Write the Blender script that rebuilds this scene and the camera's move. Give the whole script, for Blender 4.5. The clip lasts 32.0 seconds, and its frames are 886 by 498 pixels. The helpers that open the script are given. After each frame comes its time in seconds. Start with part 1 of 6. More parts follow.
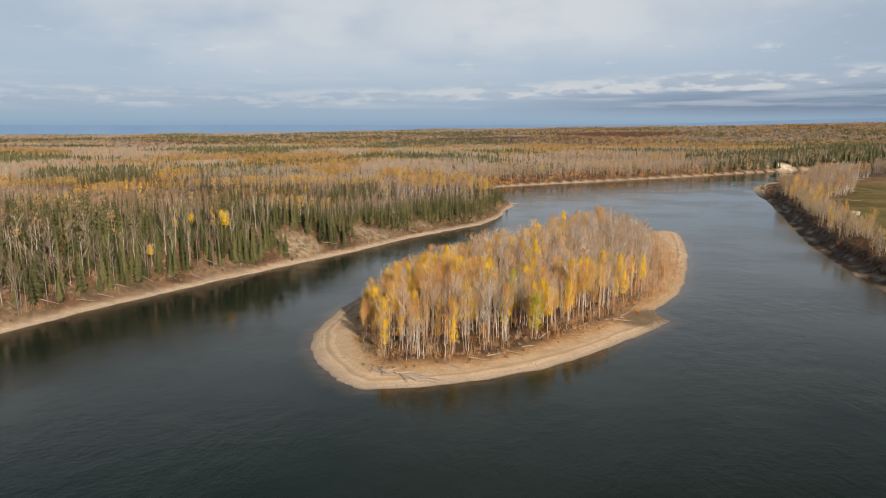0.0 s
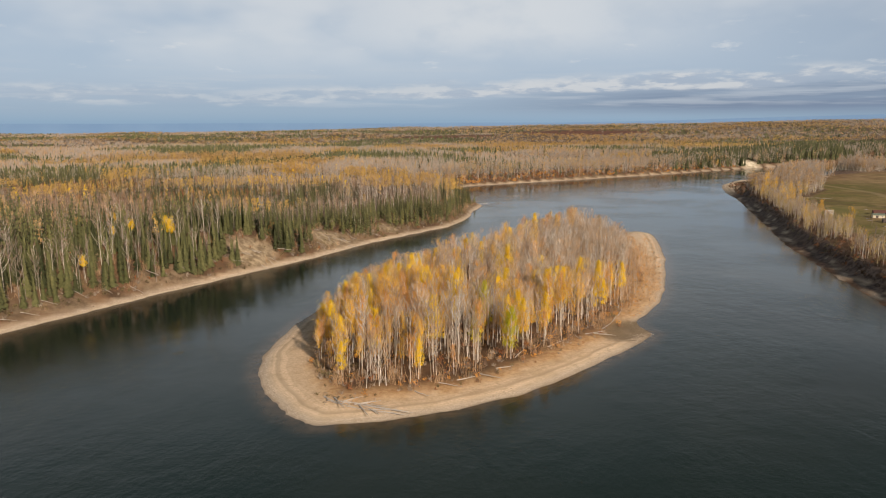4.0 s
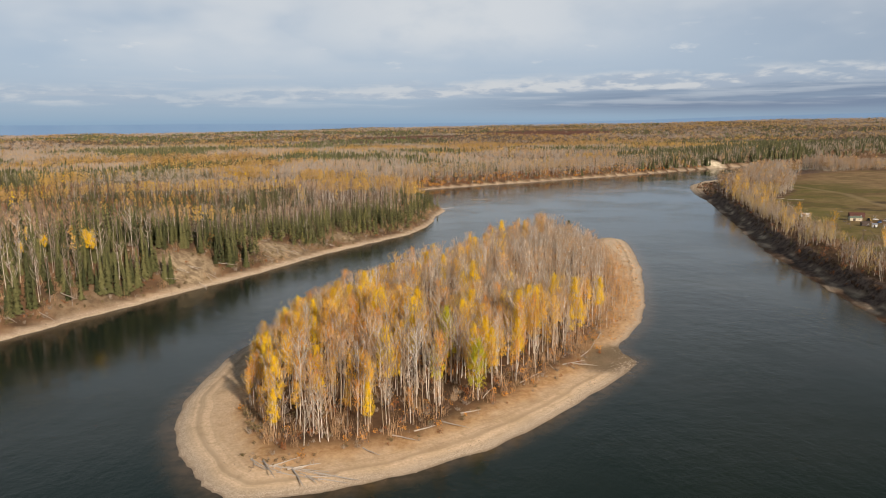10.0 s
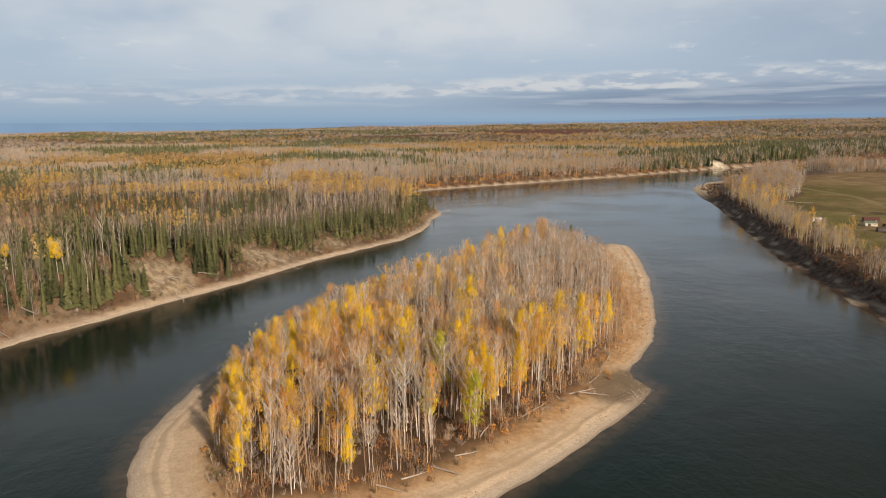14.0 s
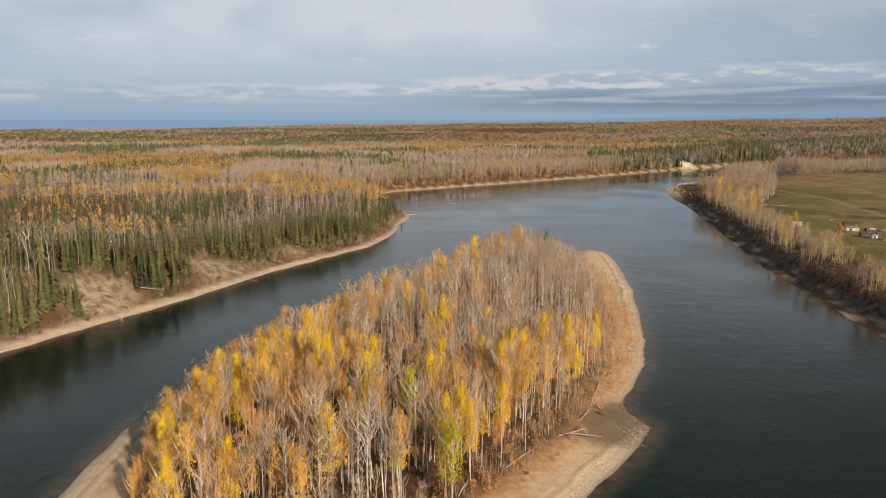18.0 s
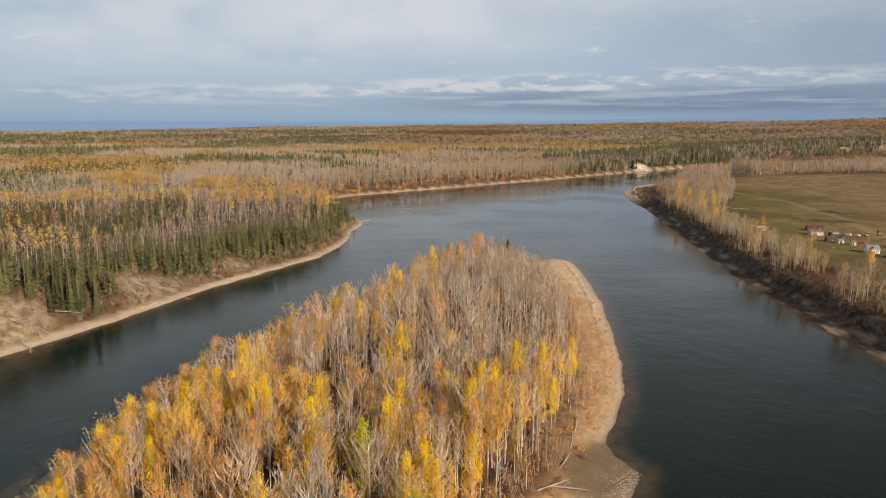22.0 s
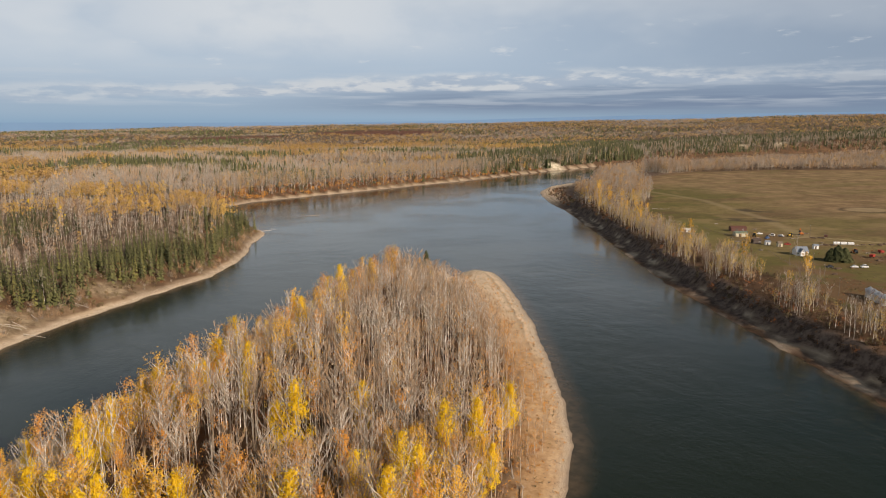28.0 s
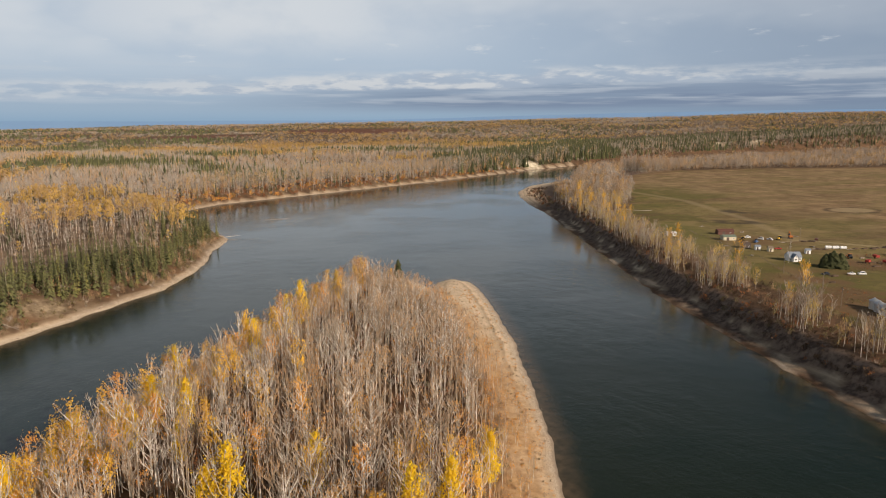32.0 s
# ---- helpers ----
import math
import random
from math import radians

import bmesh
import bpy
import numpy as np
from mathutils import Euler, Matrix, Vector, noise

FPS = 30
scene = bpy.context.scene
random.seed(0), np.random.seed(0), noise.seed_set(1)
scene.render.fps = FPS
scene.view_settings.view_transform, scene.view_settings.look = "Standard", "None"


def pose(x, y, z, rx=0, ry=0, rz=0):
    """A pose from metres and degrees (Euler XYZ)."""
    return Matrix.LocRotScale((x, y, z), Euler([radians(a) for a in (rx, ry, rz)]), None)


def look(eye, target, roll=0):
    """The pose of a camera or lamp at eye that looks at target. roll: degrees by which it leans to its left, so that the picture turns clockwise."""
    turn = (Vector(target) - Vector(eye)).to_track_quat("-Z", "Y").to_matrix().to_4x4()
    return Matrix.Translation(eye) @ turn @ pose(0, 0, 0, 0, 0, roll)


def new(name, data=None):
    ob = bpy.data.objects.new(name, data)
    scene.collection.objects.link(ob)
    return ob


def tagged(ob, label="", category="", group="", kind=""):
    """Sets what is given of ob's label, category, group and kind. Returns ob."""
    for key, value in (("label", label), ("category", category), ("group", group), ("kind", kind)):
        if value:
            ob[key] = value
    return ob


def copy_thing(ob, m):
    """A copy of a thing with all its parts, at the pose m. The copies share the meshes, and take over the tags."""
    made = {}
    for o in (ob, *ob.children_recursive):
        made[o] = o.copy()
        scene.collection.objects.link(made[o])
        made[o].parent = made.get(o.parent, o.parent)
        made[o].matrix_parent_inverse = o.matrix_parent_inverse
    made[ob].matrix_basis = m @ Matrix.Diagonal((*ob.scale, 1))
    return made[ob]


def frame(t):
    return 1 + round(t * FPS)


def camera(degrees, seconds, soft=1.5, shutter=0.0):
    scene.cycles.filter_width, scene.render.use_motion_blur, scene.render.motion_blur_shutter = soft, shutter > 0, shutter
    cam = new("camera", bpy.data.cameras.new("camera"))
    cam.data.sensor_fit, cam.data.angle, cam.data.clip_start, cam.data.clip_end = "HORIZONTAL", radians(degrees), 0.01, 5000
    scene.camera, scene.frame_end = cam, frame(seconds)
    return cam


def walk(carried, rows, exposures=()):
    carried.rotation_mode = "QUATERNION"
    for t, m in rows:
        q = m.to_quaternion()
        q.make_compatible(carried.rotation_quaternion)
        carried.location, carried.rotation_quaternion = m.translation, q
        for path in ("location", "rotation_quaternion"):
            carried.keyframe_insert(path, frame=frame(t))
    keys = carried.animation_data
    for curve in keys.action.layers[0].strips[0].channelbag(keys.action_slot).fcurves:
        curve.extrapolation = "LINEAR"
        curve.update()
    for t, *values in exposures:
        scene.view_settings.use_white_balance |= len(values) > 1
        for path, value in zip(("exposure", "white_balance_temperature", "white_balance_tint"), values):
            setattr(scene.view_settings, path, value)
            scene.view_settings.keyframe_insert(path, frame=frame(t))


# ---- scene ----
cam = camera(65.315, 32.0, soft=1.0)


def drone(x, y, z, turn, down, lean):
    """Camera at x, y, z; turn: degrees right of +y; down: degrees below level; lean: roll."""
    return pose(x, y, z, 90 - down, 0, -turn) @ pose(0, 0, 0, 0, 0, lean)


PATH = [
    (0.0, -0.00, -0.00, 84.38, -0.007, 10.078, 0.024),
    (1.0, 0.24, 7.49, 84.14, 0.661, 10.140, -0.019),
    (2.0, 0.35, 14.66, 83.99, 1.406, 10.159, -0.045),
    (3.0, 0.58, 21.47, 83.94, 2.085, 10.214, -0.051),
    (3.5, 0.81, 24.78, 83.95, 2.443, 10.227, -0.059),
    (5.5, 2.08, 37.76, 84.04, 3.782, 10.208, -0.131),
    (6.0, 2.47, 40.94, 84.04, 4.114, 10.238, -0.150),
    (7.0, 3.36, 47.23, 84.02, 4.789, 10.223, -0.169),
    (8.0, 4.36, 53.29, 83.96, 5.319, 10.215, -0.187),
    (9.0, 5.34, 59.25, 83.94, 5.606, 10.234, -0.215),
    (10.0, 6.42, 65.23, 84.05, 5.714, 10.198, -0.230),
    (11.0, 7.53, 71.21, 84.23, 5.788, 10.188, -0.245),
    (12.0, 8.67, 77.25, 84.42, 5.818, 10.193, -0.216),
    (13.0, 9.70, 83.51, 84.61, 5.829, 10.245, -0.155),
    (13.5, 10.06, 86.82, 84.73, 5.836, 10.271, -0.124),
    (15.5, 11.38, 100.65, 85.27, 6.585, 10.410, 0.008),
    (16.0, 11.69, 104.26, 85.39, 7.057, 10.445, 0.039),
    (17.0, 12.27, 111.89, 85.59, 7.863, 10.478, 0.103),
    (18.0, 12.85, 119.83, 85.71, 8.619, 10.422, 0.177),
    (19.0, 13.52, 127.68, 85.74, 9.344, 10.352, 0.238),
    (20.0, 14.37, 134.92, 85.67, 10.473, 10.332, 0.231),
    (21.0, 15.37, 141.81, 85.61, 11.414, 10.297, 0.229),
    (22.0, 16.68, 148.74, 85.66, 12.448, 10.263, 0.242),
    (23.0, 18.21, 155.85, 85.84, 13.537, 10.182, 0.215),
    (24.0, 19.78, 162.66, 85.91, 14.731, 10.150, 0.113),
    (25.0, 21.59, 169.51, 85.84, 15.937, 10.177, 0.055),
    (25.5, 22.62, 173.01, 85.78, 16.551, 10.204, 0.041),
    (27.5, 27.06, 187.14, 85.49, 18.974, 10.268, 0.004),
    (28.0, 28.27, 190.60, 85.46, 19.608, 10.277, -0.000),
    (29.0, 31.01, 197.25, 85.53, 20.732, 10.328, 0.023),
    (30.0, 33.92, 203.61, 85.69, 21.365, 10.380, 0.033),
    (31.0, 36.87, 209.88, 85.87, 21.408, 10.420, 0.004),
    (32.0, 39.81, 216.17, 86.04, 21.505, 10.435, -0.076),
]
walk(cam, [(row[0], drone(*row[1:])) for row in PATH])

# ---- light ----
SUN_TO = Vector((0.40, -0.82, 0.415)).normalized()
sun = new("sun", bpy.data.lights.new("sun", "SUN"))
sun.data.energy, sun.data.angle, sun.data.color = 5.7, radians(0.6), (1.0, 0.84, 0.70)
sun.matrix_world = look((0, 0, 400), Vector((0, 0, 400)) - SUN_TO)


class Graph:
    """Short hand for node trees."""

    def __init__(self, tree):
        self.tree, self.n, self.l = tree, tree.nodes, tree.links

    def put(self, value, socket):
        if isinstance(value, bpy.types.NodeSocket):
            self.l.new(value, socket)
        elif value is not None:
            if isinstance(value, (tuple, list)) and len(value) == 3 and socket.type == "RGBA":
                value = (*value, 1.0)
            socket.default_value = value

    def add(self, kind, *values, **props):
        node = self.n.new(kind)
        for key, value in props.items():
            setattr(node, key, value)
        for i, value in enumerate(values):
            self.put(value, node.inputs[i])
        return node

    def math(self, op, a, b=None, c=None, clamp=False):
        node = self.add("ShaderNodeMath", a, b, c, operation=op, use_clamp=clamp)
        return node.outputs[0]

    def mix(self, f, a, b, blend="MIX"):
        node = self.n.new("ShaderNodeMix")
        node.data_type, node.blend_type = "RGBA", blend
        self.put(f, node.inputs[0]), self.put(a, node.inputs[6]), self.put(b, node.inputs[7])
        return node.outputs[2]

    def noise(self, vec, scale, detail=3.0, rough=0.55, w=None):
        node = self.n.new("ShaderNodeTexNoise")
        self.put(vec, node.inputs["Vector"])
        node.inputs["Scale"].default_value, node.inputs["Detail"].default_value = scale, detail
        node.inputs["Roughness"].default_value = rough
        return node.outputs[0]

    def ramp(self, f, stops, mode="LINEAR"):
        node = self.n.new("ShaderNodeValToRGB")
        node.color_ramp.interpolation = mode
        e = node.color_ramp.elements
        while len(e) < len(stops):
            e.new(0.5)
        for item, (p, c) in zip(e, stops):
            item.position, item.color = p, (c, c, c, 1) if isinstance(c, (int, float)) else (*c, 1)
        self.put(f, node.inputs[0])
        return node.outputs[0]

    def span(self, f, a, b, lo=0.0, hi=1.0, kind="SMOOTHSTEP"):
        node = self.n.new("ShaderNodeMapRange")
        node.interpolation_type = kind
        self.put(f, node.inputs[0])
        for i, v in enumerate((a, b, lo, hi)):
            node.inputs[i + 1].default_value = v
        return node.outputs[0]


# sky: clear-sky texture behind broken cloud sheets, with a row of cumulus low down
world = bpy.data.worlds.new("world")
scene.world = world
world.use_nodes = True
world.node_tree.nodes.clear()
g = Graph(world.node_tree)
nishita = g.add("ShaderNodeTexSky", sky_type="NISHITA", sun_disc=False, sun_elevation=math.asin(SUN_TO.z),
                sun_rotation=math.atan2(SUN_TO.x, SUN_TO.y), air_density=1.0, dust_density=1.0).outputs[0]
clear = g.mix(1.0, nishita, (0.075, 0.075, 0.072), "MULTIPLY")
way = g.add("ShaderNodeTexCoord").outputs["Generated"]
sep = g.add("ShaderNodeSeparateXYZ", way)
az = g.math("MULTIPLY", g.math("ARCTAN2", sep.outputs[0], sep.outputs[1]), 180 / math.pi)
el = g.math("MULTIPLY", g.math("ARCSINE", sep.outputs[2]), 180 / math.pi)


def sky_vec(sx, sy, off):
    v = g.add("ShaderNodeCombineXYZ", g.math("MULTIPLY", az, sx), g.math("MULTIPLY_ADD", el, sy, off), off)
    return v.outputs[0]


base = g.ramp(g.span(el, -1.0, 11.0, kind="LINEAR"), [
    (0.0, (0.36, 0.47, 0.60)), (0.09, (0.28, 0.42, 0.58)), (0.16, (0.35, 0.47, 0.61)), (0.30, (0.43, 0.53, 0.66)),
    (0.50, (0.44, 0.54, 0.67)), (0.75, (0.45, 0.54, 0.66)), (1.0, (0.52, 0.58, 0.66))])
# overhead the cloud thins out to deep clear sky
overhead = g.span(el, 11.0, 34.0)
base = g.mix(overhead, g.mix(0.08, base, clear), g.mix(1.0, clear, (0.95, 0.95, 0.90), "MULTIPLY"))
# heavier cloud to the right
base = g.mix(g.span(az, 16.0, 60.0, 0.0, 0.75), base, g.mix(1.0, base, (0.55, 0.57, 0.62), "MULTIPLY"))
# added darkening of the unseen higher sky, to dim the water's reflection
shade = g.math("MULTIPLY", g.span(el, 9.0, 20.0), g.span(az, 4.0, 40.0, 0.0, 0.8))
base = g.mix(shade, base, g.mix(1.0, base, (0.30, 0.32, 0.36), "MULTIPLY"))
# broad veil, whitest in the middle of the view
veil = g.noise(sky_vec(0.045, 0.11, 3.0), 1.0, 4.0, 0.55)
veil = g.math("MULTIPLY", g.span(veil, 0.36, 0.60), g.span(el, 2.5, 6.5))
veil_mid = g.math("MULTIPLY", g.span(g.math("ABSOLUTE", g.math("SUBTRACT", az, 7.0)), 3.0, 24.0, 1.0, 0.0), g.span(el, 3.6, 7.5))
veil_mid = g.math("MULTIPLY", veil_mid, g.span(g.noise(sky_vec(0.16, 0.30, 31.0), 1.0, 4.0), 0.25, 0.6, 0.55, 1.0))
veil = g.math("MULTIPLY", veil, g.span(az, 14.0, 50.0, 1.0, 0.35))
veil = g.math("MAXIMUM", g.math("MULTIPLY", veil, 0.75), g.math("MULTIPLY", veil_mid, 0.9))
col = g.mix(g.math("MULTIPLY", veil, g.math("MULTIPLY_ADD", overhead, -0.7, 0.85)), base, (0.72, 0.745, 0.77))
# slate bands low on the right
band = g.math("MULTIPLY", g.span(el, 0.4, 1.4), g.span(el, 1.9, 3.8, 1.0, 0.0))
band = g.math("MULTIPLY", band, g.span(az, 0.0, 26.0, 0.1, 1.0))
streak = g.span(g.noise(sky_vec(0.06, 1.2, 8.0), 1.0, 3.0), 0.30, 0.6)
band = g.math("MULTIPLY", band, g.math("MULTIPLY_ADD", streak, 0.4, 0.6))
col = g.mix(g.math("MULTIPLY", band, 0.92), col, (0.20, 0.26, 0.37))
# thin light streaks
thin = g.span(g.noise(sky_vec(0.10, 1.5, 14.0), 1.0, 4.0), 0.46, 0.66)
thin = g.math("MULTIPLY", thin, g.math("MULTIPLY", g.span(el, 0.9, 1.8), g.span(el, 3.0, 5.0, 1.0, 0.0)))
col = g.mix(g.math("MULTIPLY", thin, 0.5), col, (0.56, 0.61, 0.67))
# cumulus row with flat slate bases, climbing to the right
rise = g.math("ADD", g.span(az, -15.0, 30.0, 1.55, 3.0, "LINEAR"), g.math("MULTIPLY_ADD", g.noise(sky_vec(0.05, 0.0, 17.0), 1.0, 2.0), 1.6, -0.8))
elr = g.math("SUBTRACT", el, rise)
puff = g.noise(sky_vec(0.22, 0.85, 21.0), 1.0, 7.0, 0.56)
puff_up = g.noise(sky_vec(0.22, 0.85, 21.22), 1.0, 7.0, 0.56)
row_mask = g.math("MULTIPLY", g.span(elr, -0.35, 0.25), g.span(elr, 0.1, 1.9, 1.0, 0.0))
puff_m = g.span(g.math("MULTIPLY_ADD", row_mask, 0.34, g.math("SUBTRACT", puff, 0.28)), 0.22, 0.56)
lit = g.span(g.math("MULTIPLY_ADD", elr, 0.05, g.math("SUBTRACT", puff, puff_up)), -0.05, 0.10)
puff_m = g.math("MULTIPLY", puff_m, g.math("MULTIPLY", g.span(row_mask, 0.0, 0.5), g.math("MULTIPLY", g.span(az, -14.0, 14.0, 0.45, 0.9), g.span(az, 30.0, 55.0, 0.9, 0.35))))
col = g.mix(puff_m, col, g.mix(lit, (0.41, 0.48, 0.58), (0.68, 0.695, 0.71)))
# loose shreds above the row
shred = g.span(g.noise(sky_vec(0.30, 1.1, 41.0), 1.0, 6.0, 0.55), 0.60, 0.72)
shred = g.math("MULTIPLY", shred, g.math("MULTIPLY", g.span(el, 3.5, 4.5), g.span(el, 6.0, 8.5, 1.0, 0.0)))
col = g.mix(g.math("MULTIPLY", shred, 0.55), col, (0.72, 0.74, 0.76))
g.add("ShaderNodeOutputWorld", g.add("ShaderNodeBackground", col, 0.95).outputs[0])

# ---- materials ----
SURFACE = {}


def surface(name, rough=0.8, metallic=0.0, spec=0.3):
    m = bpy.data.materials.new(name)
    m.use_nodes = True
    m.node_tree.nodes.clear()
    q = Graph(m.node_tree)
    b = q.add("ShaderNodeBsdfPrincipled")
    b.inputs["Roughness"].default_value, b.inputs["Metallic"].default_value = rough, metallic
    b.inputs["Specular IOR Level"].default_value = spec
    q.add("ShaderNodeOutputMaterial", b.outputs[0])
    SURFACE[name] = m
    return m, q, b


def bump(q, b, height, strength, distance):
    node = q.add("ShaderNodeBump")
    node.inputs["Strength"].default_value, node.inputs["Distance"].default_value = strength, distance
    q.put(height, node.inputs["Height"]), q.put(node.outputs[0], b.inputs["Normal"])


def where(q):
    return q.add("ShaderNodeNewGeometry").outputs["Position"]


def foliage(name, dark, light, through_light=0.3, rough=0.7):
    """Leaves, needles or twigs: each piece its own shade, light partly shining through."""
    m = bpy.data.materials.new(name)
    m.use_nodes = True
    m.node_tree.nodes.clear()
    q = Graph(m.node_tree)
    piece = q.add("ShaderNodeNewGeometry").outputs["Random Per Island"]
    whole = q.add("ShaderNodeObjectInfo").outputs["Random"]
    stand = q.span(q.noise(where(q), 0.05, 2.0), 0.3, 0.7)
    tone = q.math("FRACT", q.math("ADD", whole, q.add("ShaderNodeAttribute", attribute_name="tone").outputs["Fac"]))
    f = q.math("ADD", q.math("MULTIPLY", piece, 0.28), q.math("ADD", q.math("MULTIPLY", tone, 0.47), q.math("MULTIPLY", stand, 0.25)))
    c = q.mix(f, dark, light)
    d = q.add("ShaderNodeBsdfPrincipled", c)
    d.inputs["Roughness"].default_value, d.inputs["Specular IOR Level"].default_value = rough, 0.15
    t = q.add("ShaderNodeBsdfTranslucent", c)
    q.add("ShaderNodeOutputMaterial", q.add("ShaderNodeMixShader", through_light, d.outputs[0], t.outputs[0]).outputs[0])
    SURFACE[name] = m
    return m


foliage("leaf_gold", (0.60, 0.325, 0.035), (0.93, 0.58, 0.08))
foliage("leaf_orange", (0.54, 0.235, 0.04), (0.88, 0.45, 0.10))
foliage("leaf_blush", (0.46, 0.24, 0.075), (0.76, 0.44, 0.16))
foliage("leaf_amber", (0.42, 0.255, 0.065), (0.72, 0.49, 0.15))
foliage("leaf_straw", (0.40, 0.255, 0.105), (0.68, 0.46, 0.22))
foliage("leaf_yellow", (0.66, 0.42, 0.015), (0.95, 0.68, 0.04))
foliage("leaf_lime", (0.38, 0.36, 0.02), (0.74, 0.64, 0.05))
foliage("leaf_pale", (0.42, 0.30, 0.07), (0.74, 0.53, 0.15))
foliage("leaf_dull", (0.20, 0.12, 0.042), (0.42, 0.26, 0.095))
foliage("leaf_rust", (0.20, 0.075, 0.03), (0.42, 0.18, 0.07))
foliage("shrub_dull", (0.13, 0.105, 0.055), (0.28, 0.22, 0.10))
# dark brown brush of the pasture's bank, with its shade in the colour
foliage("shrub_dark", (0.060, 0.040, 0.026), (0.16, 0.10, 0.058))
foliage("twig_dark", (0.075, 0.052, 0.040), (0.19, 0.135, 0.10), 0.1)
foliage("needle", (0.070, 0.078, 0.031), (0.225, 0.215, 0.088), 0.1)
foliage("needle_olive", (0.105, 0.108, 0.034), (0.28, 0.255, 0.085), 0.1)
foliage("needle_dark", (0.036, 0.044, 0.019), (0.13, 0.130, 0.055), 0.05)
foliage("twig_grey", (0.19, 0.150, 0.115), (0.52, 0.435, 0.335), 0.1)
foliage("twig_pale", (0.25, 0.215, 0.175), (0.48, 0.415, 0.34), 0.1)
foliage("twig_tan", (0.27, 0.165, 0.088), (0.62, 0.42, 0.24), 0.1)
foliage("twig_brown", (0.17, 0.11, 0.08), (0.34, 0.24, 0.17), 0.1)

m, q, b = surface("bark_pale", 0.85, spec=0.2)
p = where(q)
c = q.mix(q.span(q.noise(p, 0.9, 4.0), 0.35, 0.65), (0.38, 0.33, 0.27), (0.80, 0.74, 0.65))
q.put(q.mix(q.math("MULTIPLY", q.add("ShaderNodeObjectInfo").outputs["Random"], 0.4), c, (0.40, 0.36, 0.28)), b.inputs[0])
m, q, b = surface("bark_tan", 0.9, spec=0.15)
q.put(q.mix(q.noise(where(q), 0.8, 4.0), (0.20, 0.155, 0.11), (0.50, 0.41, 0.31)), b.inputs[0])
m, q, b = surface("bark_grey", 0.9, spec=0.15)
q.put(q.mix(q.noise(where(q), 0.8, 4.0), (0.13, 0.105, 0.085), (0.42, 0.37, 0.31)), b.inputs[0])
m, q, b = surface("bark_dark", 0.9, spec=0.15)
q.put(q.mix(q.noise(where(q), 2.0, 4.0), (0.06, 0.045, 0.035), (0.20, 0.16, 0.12)), b.inputs[0])
m, q, b = surface("stone", 0.9, spec=0.2)
q.put(q.mix(q.add("ShaderNodeNewGeometry").outputs["Random Per Island"], (0.17, 0.125, 0.085), (0.55, 0.46, 0.35)), b.inputs[0])
m, q, b = surface("driftwood", 0.85, spec=0.2)
q.put(q.mix(q.noise(where(q), 3.0, 5.0), (0.26, 0.22, 0.18), (0.62, 0.56, 0.48)), b.inputs[0])

# ground: sand and gravel at the shore, leaf litter in the woods, pasture, bare slopes, bog
m, q, b = surface("ground", 0.95, spec=0.1)
p = where(q)
def zone(name):
    return q.add("ShaderNodeAttribute", attribute_name=name).outputs["Fac"]
big, mid, fine = q.noise(p, 0.012, 3.0), q.noise(p, 0.09, 4.0), q.noise(p, 1.3, 5.0, 0.65)
peb = q.noise(p, 4.0, 4.0, 0.7)
litter = q.mix(q.span(mid, 0.3, 0.7), (0.045, 0.028, 0.018), (0.15, 0.083, 0.044))
litter = q.mix(q.math("MULTIPLY", fine, 0.35), litter, (0.21, 0.14, 0.08))
litter = q.mix(q.math("MULTIPLY", zone("upland"), 0.85), litter, q.mix(q.span(mid, 0.3, 0.7), (0.085, 0.062, 0.04), (0.20, 0.148, 0.098)))
sand = q.mix(q.span(fine, 0.3, 0.7), (0.60, 0.455, 0.30), (0.78, 0.62, 0.435))
sand = q.mix(q.math("MULTIPLY", q.span(mid, 0.45, 0.7), 0.5), sand, (0.47, 0.36, 0.22))
gravel = q.mix(q.span(peb, 0.35, 0.65), (0.32, 0.25, 0.18), (0.66, 0.55, 0.41))
dist = q.math("ADD", zone("shore"), q.math("MULTIPLY_ADD", fine, 3.0, -1.5))
beach = q.mix(q.span(dist, 1.5, 5.0), gravel, sand)
lines = q.noise(q.add("ShaderNodeCombineXYZ", q.math("MULTIPLY_ADD", mid, 2.0, q.math("MULTIPLY", zone("shore"), 0.75)), q.math("MULTIPLY", big, 4.0), 0.0).outputs[0], 1.0, 3.0)
beach = q.mix(q.math("MULTIPLY", q.span(lines, 0.42, 0.60), 0.26), beach, (0.30, 0.225, 0.15))
beach = q.mix(q.math("MULTIPLY", q.span(q.noise(p, 0.35, 4.0, 0.7), 0.52, 0.66), 0.35), beach, (0.33, 0.25, 0.15))
strand = q.math("ABSOLUTE", q.math("SUBTRACT", q.math("MULTIPLY_ADD", mid, 2.4, zone("shore")), 7.6))
beach = q.mix(q.math("MULTIPLY", q.span(strand, 0.3, 1.3, 1.0, 0.0), q.span(fine, 0.3, 0.6, 0.12, 0.42)), beach, (0.24, 0.18, 0.115))
wet = q.span(zone("height"), 0.0, 0.16, 1.0, 0.0)
beach = q.mix(q.math("MULTIPLY", wet, 0.6), beach, (0.20, 0.155, 0.11))
earth = q.mix(q.span(q.noise(p, 0.25, 5.0, 0.65), 0.35, 0.65), (0.17, 0.125, 0.078), (0.37, 0.29, 0.185))
pale = q.mix(q.span(q.noise(p, 0.15, 4.0), 0.4, 0.6), (0.48, 0.40, 0.27), (0.74, 0.66, 0.50))
field = q.mix(q.span(q.noise(p, 0.008, 4.0), 0.40, 0.60), (0.135, 0.120, 0.036), (0.225, 0.17, 0.07))
stretch = q.add("ShaderNodeMapping", p)
